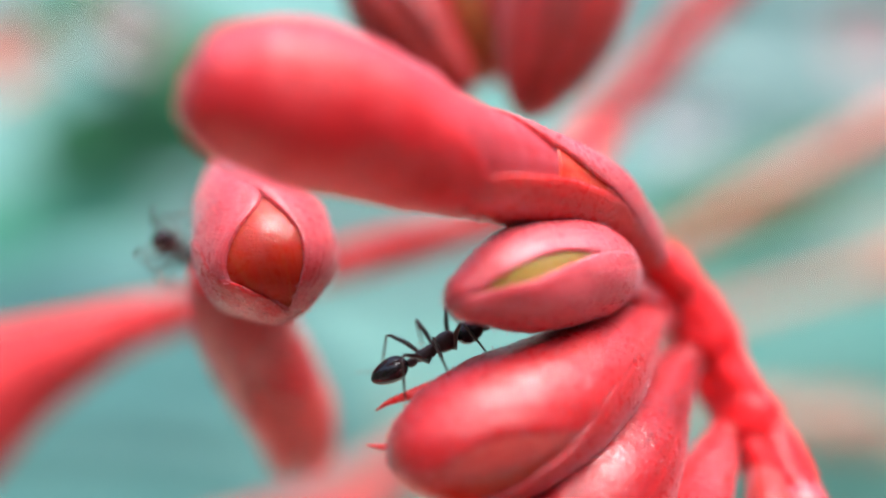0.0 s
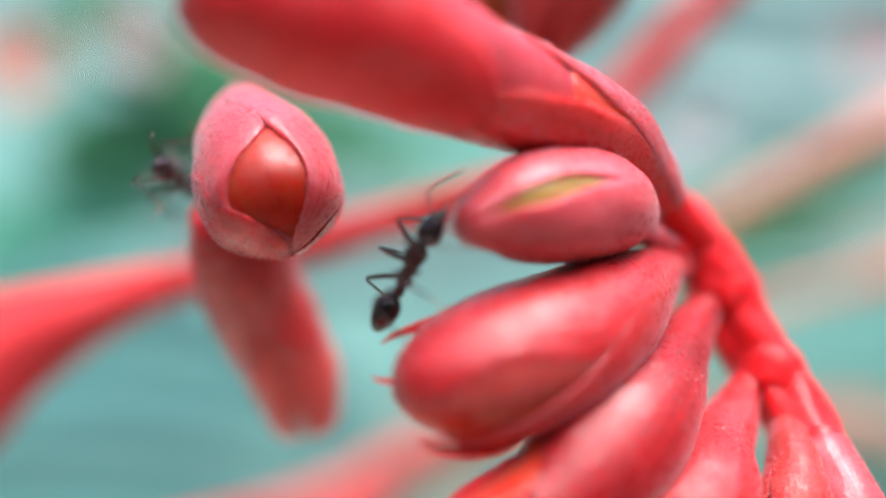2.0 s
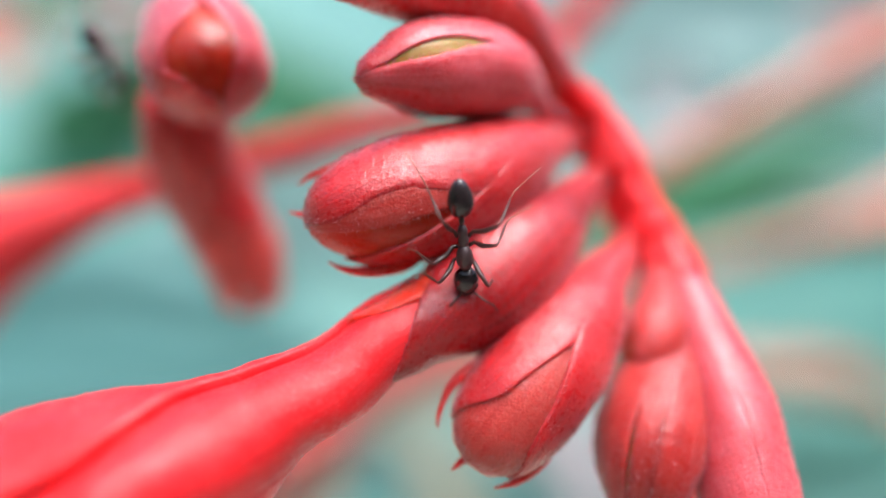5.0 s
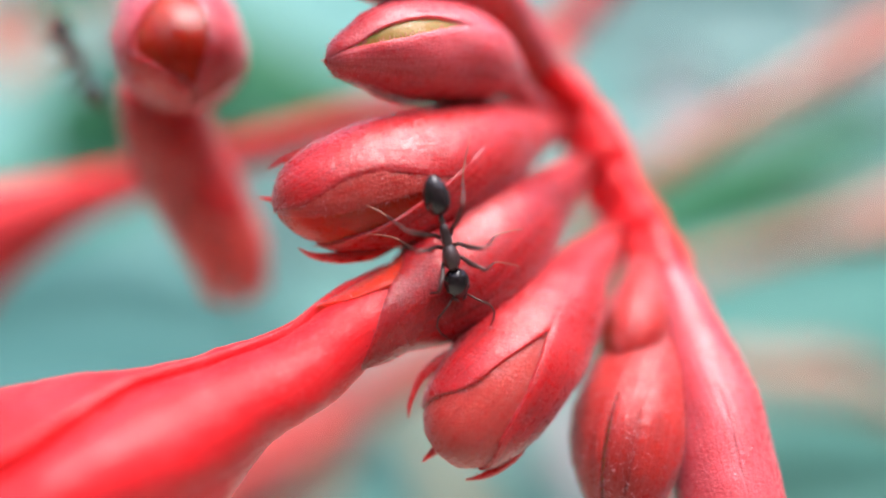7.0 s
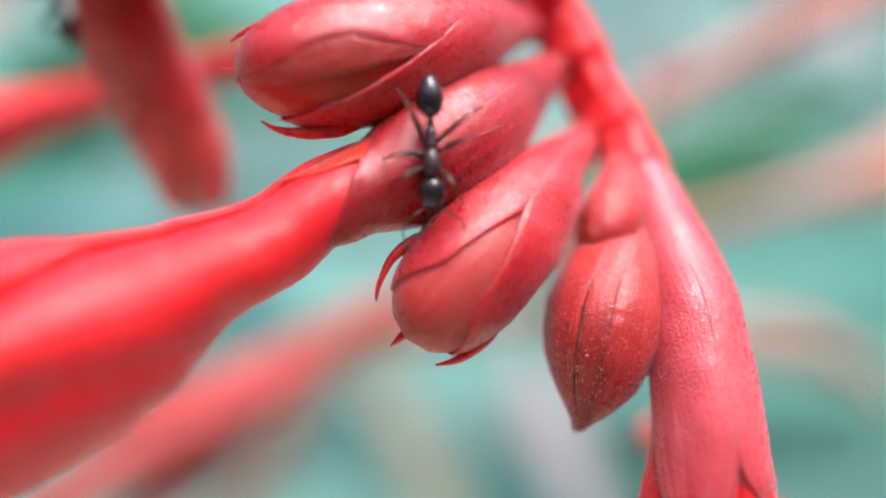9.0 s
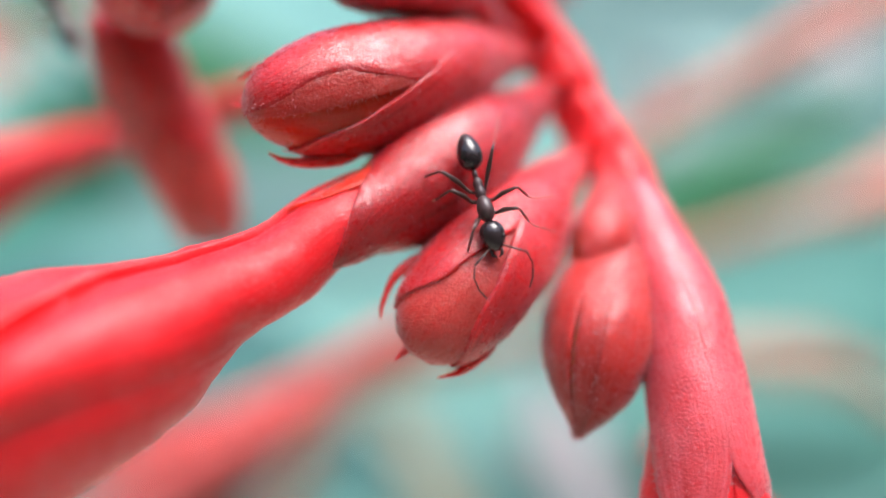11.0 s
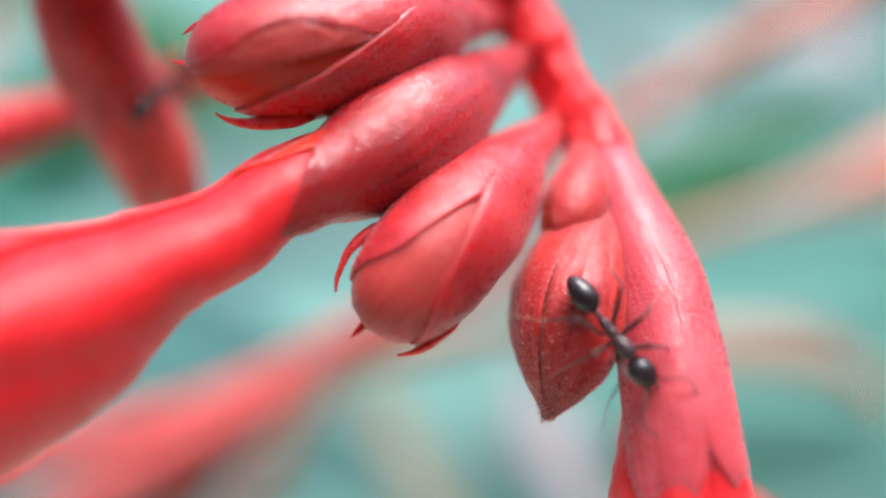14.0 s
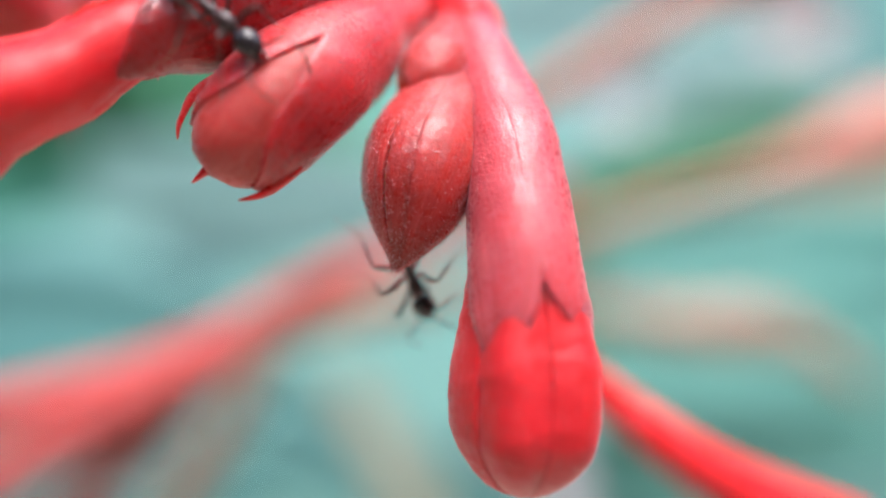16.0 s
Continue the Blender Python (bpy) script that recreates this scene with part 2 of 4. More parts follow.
def blade(name, sp, mat, parent, edges, off=0.05, thick=0.07, bulge=0.0, seed=0.0, label="", rows=44, cols=18, hairs=0, grains=0, keep=False):
    """A sepal or petal lying on a swept body. edges: rows of place along the body, the two edge angles in degrees, and, for free tips, the distance from the axis."""
    e = np.array([(*row[:3], row[3] - sp.at(row[0])[4] * (row[0] <= 1) - off if len(row) > 3 else 0.0) for row in edges], dtype=float)
    ss = np.linspace(e[0, 0], e[-1, 0], rows + 1)
    tab = np.stack([np.interp(ss, e[:, 0], e[:, k]) for k in (1, 2, 3)], 1)
    for _ in range(3):
        tab[1:-1] = (tab[:-2] + 2 * tab[1:-1] + tab[2:]) / 4
    verts, uvs, faces, rim = [], [], [], []
    for layer in (0, 1):
        for i in range(rows + 1):
            u = i / rows
            s = ss[i]
            c, t, n, b, r = sp.at(s)
            if s > 1 and not keep:
                r *= max(0.0, 1 - (s - 1) * 14)
            lo, hi, lift = radians(tab[i, 0]), radians(tab[i, 1]), tab[i, 2]
            for j in range(cols + 1):
                v = math.sin(math.pi / 2 * (-1 + 2 * j / cols))
                edge = abs(v) > 0.99
                th = (lo + hi) / 2 + (hi - lo) / 2 * v
                if edge and u > 0.45:
                    th += 0.03 * noise.noise(Vector((u * 30 + seed, seed * 3.1, v)))
                out = n * math.cos(th) + b * math.sin(th)
                at3 = Vector(c + out * r)
                wav = 0.05 * noise.noise(at3 * 0.9) + 0.036 * noise.noise(at3 * 3.2) + 0.014 * noise.noise(at3 * 9.0) + 0.02 * noise.noise(Vector((th * 9.0 + seed, u * 2.0, seed)))
                swell = bulge * min(1.0, 0.15 + u * 1.6) * r * 0.5 * math.cos(math.pi * v)
                near = min(1.0, (1 - abs(v)) * abs(hi - lo) / 2 * max(r, 0.3) / 0.16)
                lip = 0.6 + 0.4 * math.sqrt(near * (2 - near))
                wav *= 0.2 + 0.8 * near
                q = r + off * min(1, u * 6) * lip + lift + wav + swell
                q -= layer * min(thick, 0.5 * q)
                verts.append(place(c + out * q))
                uvs.append((v * 0.5 + seed, u * 0.9 + seed))
                if edge and not layer and 0.25 < u:
                    rim.append((c + out * q, out, t, (b * math.cos(th) - n * math.sin(th)) * v))
    m = (rows + 1) * (cols + 1)
    at = lambda l, i, j: l * m + i * (cols + 1) + j
    for i in range(rows):
        for j in range(cols):
            faces.append((at(0, i, j), at(0, i, j + 1), at(0, i + 1, j + 1), at(0, i + 1, j)))
            faces.append((at(1, i, j), at(1, i + 1, j), at(1, i + 1, j + 1), at(1, i, j + 1)))
        faces.append((at(0, i, 0), at(0, i + 1, 0), at(1, i + 1, 0), at(1, i, 0)))
        faces.append((at(0, i, cols), at(1, i, cols), at(1, i + 1, cols), at(0, i + 1, cols)))
    for j in range(cols):
        faces.append((at(0, 0, j), at(1, 0, j), at(1, 0, j + 1), at(0, 0, j + 1)))
        faces.append((at(0, rows, j), at(0, rows, j + 1), at(1, rows, j + 1), at(1, rows, j)))
    rnd = random.Random(int(seed * 100) + rows)
    for k in range(hairs):
        p, out, t, side = rim[rnd.randrange(len(rim))]
        p = p + t * rnd.uniform(-0.12, 0.12) - out * 0.02
        d = side * rnd.uniform(0.4, 1.0) + out * rnd.uniform(0.0, 0.6) + t * rnd.uniform(-0.2, 0.6)
        d = d / np.linalg.norm(d)
        q0 = len(verts)
        for w in (t * 0.018, out * 0.018, -t * 0.018):
            verts.append(place(p + w))
            uvs.append((seed, seed))
        verts.append(place(p + d * rnd.uniform(0.06, 0.18)))
        uvs.append((seed, seed))
        faces += [(q0, q0 + 1, q0 + 3), (q0 + 1, q0 + 2, q0 + 3), (q0 + 2, q0, q0 + 3)]
    dots, tris = [], []
    for k in range(grains):
        i, j = rnd.randrange(int(rows * 0.1), rows), rnd.randrange(1, cols - 1)
        p0, p1, p2 = (Vector(verts[at(0, i + x, j + y)]) for x, y in ((0, 0), (0, 1), (1, 0)))
        nrm = (p1 - p0).cross(p2 - p0)
        if nrm.length < 1e-14:
            continue
        nrm.normalize()
        if nrm.dot(p0 - Vector(verts[at(1, i, j)])) < 0:
            nrm = -nrm
        p = p0 + (p1 - p0) * rnd.random() + (p2 - p0) * rnd.random() - nrm * 0.008 * MM
        e1 = (p1 - p0).normalized()
        e2 = nrm.cross(e1)
        w, tall = rnd.uniform(0.010, 0.018) * MM, rnd.choice((0.03, 0.04, 0.055, 0.075, 0.11)) * MM * rnd.uniform(0.8, 1.2)
        q0 = len(dots)
        for g in (0.0, 2.09, 4.19):
            dots.append(tuple(p + (e1 * math.cos(g) + e2 * math.sin(g)) * w))
        lean = nrm + e1 * rnd.uniform(-0.5, 0.5) + e2 * rnd.uniform(-0.5, 0.5)
        dots.append(tuple(p + lean.normalized() * tall))
        tris += [(q0, q0 + 1, q0 + 3), (q0 + 1, q0 + 2, q0 + 3), (q0 + 2, q0, q0 + 3)]
    ob = bare(name, verts, faces, mat, parent, label, uvs)
    if grains:
        tagged(bare("hairs", dots, tris, PAPILLA, ob, "short glistening pale hairs"), kind="stuff")
    return ob


BUDS = "buds and flowers of the red cluster"


def flower_bud(label, kind="flower_bud"):
    return thing(kind, label, kind.replace("_", " "), BUDS)


def sepals(sp, ob, table, hairs=130, keep=False):
    for k, (mat, rows, *off) in enumerate(table):
        blade("sepal", sp, mat, ob, rows, off[0] if off else 0.065 + 0.016 * (k % 3), 0.5, 0.0, 0.37 + k * 1.37 + len(ob["label"]) * 0.1, hairs=hairs, grains=420, keep=keep)


def petals(sp, ob, seams, s0, s1, bulge, mat, step=0.03):
    """Petals that meet in soft seams, every other one lapping over its neighbours."""
    for k, (lo, hi) in enumerate(seams):
        mid = (lo + hi) / 2
        lap = 4 if k % 2 == 0 else 0
        lo, hi = lo - lap, hi + lap
        rows = [(s0, mid - 5, mid + 5)] if s0 > 0.3 else [(s0, lo, hi)]
        rows += [(s0 + 0.12, lo, hi), (0.5 * (s0 + s1), lo, hi), (s1 - 0.1, lo, hi), (s1, lo, hi)]
        blade("petal", sp, mat, ob, rows, 0.03 + step * (k % 2 == 0), 0.1, bulge, 0.61 + k * 1.13, rows=64, cols=18)


# ---- the flower cluster ----
rachis = thing("flower_spray", "bright red knobbly flower stem carrying the buds", "stem")
sr = Spine([(10.16, 50, 7.59, 1.1), (7.49, 45, 4.34, 1.03), (6.32, 38, 2.55, 0.92), (6.39, 32, 1.32, 0.8), (6.72, 28, 0.33, 0.74), (7.09, 25.6, -0.55, 0.78), (7.55, 24.8, -1.44, 0.98), (8.32, 24.6, -2.7, 0.92), (8.78, 24.3, -4.1, 0.86), (9.5, 23.7, -5.39, 0.9), (9.88, 22.9, -6.48, 0.86), (10.15, 22.2, -7.5, 0.8)], False)
body("stem", sr, STEM, rachis, lobes=5, depth=0.08, rough=0.36, rings=130, freq=22.0)
for s_node in (0.30, 0.42, 0.52, 0.60, 0.68, 0.76, 0.84, 0.92):
    ring = []
    for ds, k in ((-0.035, 0.6), (-0.018, 1.02), (0.0, 1.16), (0.018, 1.04), (0.035, 0.6)):
        c, t, n, b, r = sr.at(s_node + ds)
        ring.append((*c, r * k))
    body("node", Spine(ring, False), STEM, rachis, rough=0.16, rings=14, sides=28, seed=s_node * 9, freq=4.0, label="knobbly swelling where a stalk joins")

# large closed flower bud above
top = flower_bud("large smooth red closed flower bud on a short stalk")
sp = Spine([(-5.36, 15.6, 3.48, 0.03), (-5.26, 15.63, 3.44, 0.62), (-5.02, 15.7, 3.36, 1.04), (-4.58, 15.8, 3.27, 1.35), (-3.99, 15.97, 3.18, 1.56), (-3.15, 16.2, 3.09, 1.75), (-1.79, 16.9, 2.85, 1.69), (-0.31, 17.8, 2.35, 1.49), (1.36, 19.2, 1.97, 1.3), (2.93, 20.3, 1.73, 1.14)])
body("corolla", sp, COROLLA, top, scale=0.96, rough=0.02)
blade("petal", sp, COROLLA_SKYLIT, top, [(0.015, -180, 180), (0.3, -180, 180), (0.99, -180, 180)], 0.0, 0.05, 0, 0.3, "rosy outer petal", rows=60, cols=48)
blade("petal", sp, COROLLA, top, [(0.035, -2, 40), (0.07, -14, 66), (0.12, -22, 88), (0.25, -28, 100), (0.4, -28, 104), (0.52, -20, 104), (0.6, -8, 100), (0.66, 20, 90), (0.72, 44, 70)], 0.06, 0.1, 0.0, 0.9, rows=60, cols=24)
sc = Spine([(7.66, 24.3, -1.27, 0.57), (6.57, 23.4, -0.53, 0.59), (5.46, 22.4, 0.51, 0.76), (4.33, 21.3, 1.3, 1), (2.92, 20.2, 1.71, 1.16), (1.5, 19.2, 1.95, 1.29), (0.21, 18.2, 2.18, 1.39), (-1.08, 17.4, 2.58, 1.56)], False)
body("pedicel", sc, STEM, top, 0, 0.4, 0.975, label="stout red stalk", rough=0.05)
body("calyx_tube", sc, ORANGE, top, 0.36, 0.66, 0.975, label="orange-red calyx tube", rough=0.03)
sepals(sc, top, [
    (SEPAL_CORAL, [(0.18, -130, 0), (0.4, -125, 6), (0.6, -118, 4), (0.8, -105, -8), (0.93, -80, -24), (1.0, -50, -44)]),
    (SEPAL_PINK_LIT, [(0.18, -4, 130), (0.4, 2, 135), (0.55, 18, 134), (0.68, 44, 124), (0.80, 82, 98)]),
    (SEPAL, [(0.18, 125, 235), (0.45, 125, 240), (0.7, 140, 230), (0.9, 180, 200)]),
])


def bud(spine, table, label, inner, s_end=1.0, blunt=True, scale=0.975, lobes=0, depth=0.0):
    ob = flower_bud(label)
    s = Spine(spine, blunt)
    body("pedicel", s, STEM, ob, 0, 0.26, 0.97, rough=0.06)
    body("inner_bud", s, inner, ob, 0.1, s_end, scale, lobes=lobes, depth=depth, rough=0.008)
    sepals(s, ob, table)
    return ob, s


bud([(7, 24, -1.66, 0.34), (5.96, 23, -1.34, 0.34), (5.23, 22.2, -1.02, 0.44), (4.62, 21.4, -0.70, 0.86), (3.78, 20.4, -0.58, 1.27), (2.65, 19.6, -0.65, 1.36), (1.45, 18.7, -0.86, 1.14), (0.72, 18.25, -1.08, 0.68), (0.1, 17.9, -1.3, 0.03)], [
    (SEPAL_PINK_LIT, [(0.1, 17, 150), (0.42, 18, 150), (0.62, 20, 150), (0.72, 26, 150), (0.82, 24, 150), (0.88, 17, 150), (0.94, 7, 150), (1.0, 3, 150)]),
    (SEPAL_PINK_LIT, [(0.1, -120, 34), (0.42, -120, 30), (0.60, -120, 20), (0.66, -120, 14), (0.73, -120, 9), (0.82, -120, 0), (0.88, -120, -5), (0.94, -120, 3), (1.0, -120, 5)]),
    (SEPAL, [(0.1, 140, 250), (0.5, 140, 250), (1.0, 140, 250)]),
], "pale red gaping bud with a yellow slit", YELLOW, 0.97, True, 0.97, 0)
def tip(ob, rows):
    """The free, curled point of a sepal, with a few short hairs."""
    sp = Spine(rows, False)
    body("sepal_tip", sp, SEPAL_CORAL, ob, rough=0.12, rings=18, sides=12, label="slender curled sepal point")


plump, _ = bud([(7.69, 25, -1.84, 0.52), (6.15, 23.6, -2.2, 0.68), (4.92, 21.9, -2.8, 1.12), (3.84, 20.6, -3.4, 1.5), (2.56, 19.6, -4.0, 1.7), (0.95, 18.8, -4.52, 1.67), (-0.2, 18.5, -4.75, 1.33), (-0.98, 18.6, -4.83, 0.8), (-1.32, 18.7, -4.83, 0.03)], [
    (SEPAL, [(0.08, -3, 120), (0.5, -6, 120), (0.60, -16, 120), (0.66, -18, 120), (0.70, -12, 120), (0.76, 0, 122), (0.82, 7, 122), (0.86, 8, 122), (0.89, -2, 120), (0.92, -16, 118), (0.95, -20, 112), (0.98, -25, 100), (1.0, -30, 90)]),
    (SEPAL, [(0.08, -125, 12), (0.5, -125, 8), (0.62, -125, -10), (0.66, -125, -18), (0.70, -124, -24), (0.74, -122, -30), (0.79, -120, -42), (0.84, -116, -49), (0.87, -112, -54), (0.89, -108, -64), (0.905, -103, -80), (0.92, -96, -86)]),
    (SEPAL, [(0.08, 115, 240), (0.5, 110, 240), (0.8, 100, 240), (0.88, 80, 200), (0.93, 82, 130), (0.955, 90, 112)]),
    (SEPAL, [(0.08, 210, 250), (0.5, 200, 260), (0.85, 200, 260), (0.97, 220, 240)]),
    (INNER_PALE, [(0.56, -14, 50), (0.68, -20, 60), (0.8, -22, 60), (0.9, -26, 60), (0.985, -30, 60)], 0.03),
], "plump red bud with pointed parted sepals", INNER)
tip(plump, [(0.7, 19.1, -3.4, 0.08), (0.05, 19.0, -3.38, 0.20), (-0.5, 18.95, -3.5, 0.16), (-0.95, 18.9, -3.64, 0.11), (-1.36, 18.95, -3.8, 0.07), (-1.66, 19.0, -4.0, 0.02)])
tip(plump, [(-0.3, 18.8, -4.9, 0.1), (-0.7, 18.7, -4.9, 0.22), (-1.0, 18.68, -4.88, 0.15), (-1.4, 18.66, -4.84, 0.09), (-1.84, 18.66, -4.77, 0.02)])
tip(plump, [(2.2, 19.0, -5.7, 0.06), (1.45, 18.75, -6.1, 0.22), (0.75, 18.5, -6.33, 0.2), (0.18, 18.4, -6.38, 0.14), (-0.34, 18.35, -6.31, 0.08), (-0.71, 18.35, -6.12, 0.02)])
b3 = flower_bud("opened red tubular flower held in a dull red calyx", "flower")
s3 = Spine([(8.35, 24.7, -2.95, 0.56), (7.15, 23.6, -3.8, 0.6), (5.91, 22, -4.87, 1.03), (4.69, 20.6, -5.85, 1.56), (3.37, 19.5, -6.93, 1.59), (2.45, 18.95, -7.5, 1.26), (1.71, 18.6, -7.81, 1.04), (0.84, 18.3, -8.25, 0.98)], False)
body("pedicel", s3, STEM, b3, 0, 0.3, 0.95)
body("calyx", s3, SEPAL_DARK, b3, 0.2, 0.8, 0.95)
sepals(s3, b3, [
    (SEPAL_DARK, [(0.05, -110, 92), (0.6, -110, 92), (0.8, -106, 80), (0.86, -102, 60), (0.90, -98, 42), (0.94, -94, 12), (0.97, -88, -12), (1.0, -80, -34), (1.04, -66, -56)], 0.13),
    (ORANGE, [(0.2, 20, 160), (0.6, 30, 160), (0.85, 34, 150), (0.95, 40, 138), (1.0, 50, 125), (1.03, 60, 116), (1.06, 80, 98)], 0.07),
    (SEPAL_DARK, [(0.05, -200, -100), (0.4, -200, -100), (0.8, -190, -104), (0.95, -160, -118), (1.03, -140, -134)]),
    (SEPAL_DARK, [(0.05, 80, 200), (0.6, 84, 200), (0.8, 96, 190), (0.9, 130, 160)]),
], keep=True)
s3c = Spine([(3.38, 19.4, -6.92, 0.93), (1.93, 18.8, -7.59, 0.96), (0.81, 18.3, -8.25, 0.94), (-0.32, 17.8, -9.24, 1.05), (-1.93, 17.2, -10.06, 1.28), (-3.66, 16.6, -11.1, 1.96), (-5.24, 16.2, -11.76, 2.37), (-7.1, 16, -12.48, 2.64), (-9.38, 15.8, -13.33, 2.45), (-11, 15.6, -13.9, 1.45), (-11.82, 15.6, -14.16, 0.02)])
body("corolla_tube", s3c, COROLLA, b3, scale=0.84, rough=0.03, rings=80)
seam = [(0.0, -95, 85), (0.3, -92, 84), (0.38, -84, 80), (0.43, -66, 76), (0.48, -46, 69), (0.55, -30, 50), (0.62, -26, 34), (0.75, -24, 26), (0.985, -24, 20)]
blade("petal", s3c, COROLLA, b3, seam, 0.06, 0.5, 0.2, 0.61, rows=72, cols=22)
blade("petal", s3c, COROLLA, b3, [(k, hi - 4, 150) for k, lo, hi in seam], 0.26, 0.5, 0.03, 1.74, rows=72)
blade("petal", s3c, COROLLA, b3, [(k, -170, lo + 7) for k, lo, hi in seam], 0.05, 0.5, 0.16, 2.87, rows=72)
blade("petal", s3c, COROLLA, b3, [(0.0, 140, 200), (0.5, 140, 200), (0.985, 140, 200)], 0.08, 0.5, 0.0, 4.0, rows=72)
hanging, _ = bud([(9.25, 24.1, -5.1, 0.52), (8.25, 23, -6.0, 0.54), (7.18, 21.7, -6.98, 0.94), (6.25, 20.3, -8, 1.42), (5.06, 19, -9.29, 1.62), (4.08, 18.5, -10.4, 1.48), (3.36, 18.3, -11.15, 1.04), (3.0, 18.3, -11.52, 0.03)], [
    (SEPAL, [(0.08, -3, 120), (0.55, 0, 122), (0.66, 2, 124), (0.70, 8, 122), (0.74, 16, 120), (0.78, 22, 116), (0.83, 26, 112), (0.87, 36, 108), (0.90, 56, 102), (0.925, 72, 98), (0.945, 82, 92)]),
    (SEPAL, [(0.08, -128, 14), (0.55, -128, 12), (0.64, -128, 8), (0.68, -127, 4), (0.73, -126, -5), (0.77, -124, -15), (0.83, -120, -21), (0.88, -114, -27), (0.91, -106, -40), (0.935, -98, -66), (0.955, -92, -80)]),
    (SEPAL, [(0.08, 115, 235), (0.6, 110, 235), (0.85, 120, 225), (0.98, 150, 200)]),
], "red hanging bud with curled sepal tips", INNER_PALE)
tip(hanging, [(3.9, 18.9, -8.8, 0.06), (3.45, 18.75, -8.95, 0.18), (2.92, 18.6, -9.22, 0.16), (2.58, 18.5, -9.55, 0.12), (2.38, 18.45, -9.95, 0.08), (2.26, 18.4, -10.3, 0.06), (2.24, 18.4, -10.6, 0.02)])
tip(hanging, [(3.5, 18.3, -11.0, 0.06), (3.12, 18.3, -11.3, 0.16), (2.86, 18.28, -11.5, 0.10), (2.62, 18.25, -11.72, 0.02)])
tip(hanging, [(5.3, 18.6, -10.6, 0.06), (5.25, 18.4, -11.1, 0.2), (4.98, 18.3, -11.5, 0.2), (4.62, 18.25, -11.84, 0.15), (4.24, 18.22, -12.06, 0.09), (3.76, 18.2, -12.17, 0.02)])
bud([(9.9, 22.2, -8, 0.45), (9.43, 21.2, -9.03, 1.03), (8.66, 20.1, -10.44, 1.5), (8.26, 19.5, -11.62, 1.54), (7.96, 19.2, -12.8, 1.03), (7.71, 19.1, -13.66, 0.36), (7.56, 19.1, -14, 0.03)], [
    (SEPAL_BROWN, [(0.08, 30, 120), (0.4, 31, 120), (0.52, 34, 118), (0.62, 38, 114), (0.75, 40, 108), (0.86, 41, 100), (0.93, 34, 92), (1.0, 10, 60)]),
    (SEPAL_BROWN, [(0.08, -64, 12), (0.4, -62, 12), (0.7, -60, 10), (0.9, -52, 6), (1.0, -20, 2)]),
    (SEPAL_BROWN, [(0.08, 115, 245), (0.6, 112, 247), (1.0, 140, 220)]),
    (SEPAL_BROWN, [(0.08, 10, 40), (0.4, 10, 36), (0.55, 10, 34), (0.7, 8, 35), (0.87, 4, 37), (0.95, 2, 34), (1.0, 0, 20)]),
    (SEPAL_BROWN, [(0.08, -122, -58), (0.4, -122, -56), (0.7, -116, -54), (0.9, -108, -48), (1.0, -60, -18)]),
], "small drooping brownish red ribbed bud", OLIVE, 1.0, False, 0.96, 6, 0.06)
bud([(9.6, 23, -6.2, 0.32), (9.12, 21.4, -7.45, 0.66), (8.67, 20.5, -8.55, 0.87), (8.05, 20, -9.53, 0.22)], [
    (SEPAL_BROWN, [(0.08, -95, 70), (0.6, -95, 75), (0.9, -60, 60), (1.02, -10, 10)]),
    (SEPAL_BROWN, [(0.08, 65, 270), (0.7, 70, 265), (1.0, 120, 220)]),
], "small brownish red scale bud at the stem", INNER)
b6 = flower_bud("large hanging red bud with a pink calyx")
s6 = Spine([(10.07, 22.2, -6.72, 0.69), (10.37, 20.8, -8.76, 1), (10.69, 19.6, -10.56, 1.22), (10.79, 18.9, -12.14, 1.3), (10.85, 18.5, -13.62, 1.41), (10.88, 18.4, -15.06, 1.61)], False)
body("pedicel", s6, STEM, b6, 0, 0.5, 0.95)
body("calyx_tube", s6, COROLLA, b6, 0.45, 0.88, 0.92, label="smooth red calyx tube")
sepals(s6, b6, [
    (SEPAL_PINK_LIT, [(0.03, -120, 16), (0.4, -118, 10), (0.62, -112, 4), (0.8, -104, 2), (0.92, -96, -6), (1.0, -88, -24), (1.08, -78, -44), (1.16, -68, -58)]),
    (SEPAL_PINK_LIT, [(0.03, 8, 130), (0.4, 4, 128), (0.6, -2, 122), (0.75, -8, 98), (0.88, -12, 80), (0.98, -4, 66), (1.06, 8, 54), (1.13, 22, 44), (1.2, 32, 36)], 0.06),
    (SEPAL, [(0.03, 115, 250), (0.5, 115, 250), (0.85, 130, 235), (1.0, 175, 190)]),
], keep=True)
s6c = Spine([(10.77, 18.8, -12.59, 1.03), (10.84, 18.5, -14.05, 1.27), (10.86, 18.3, -15.33, 1.49), (10.85, 18.2, -16.89, 1.72), (10.79, 18.2, -18.3, 1.6), (10.72, 18.2, -19.22, 0.99), (10.69, 18.2, -19.67, 0.03)])
body("corolla_tube", s6c, COROLLA, b6, scale=0.86, rough=0.02)
petals(s6c, b6, [(-85, -16), (-16, 58), (58, 125), (125, 200), (200, 275)], 0.02, 0.992, 0.15, COROLLA, 0.07)

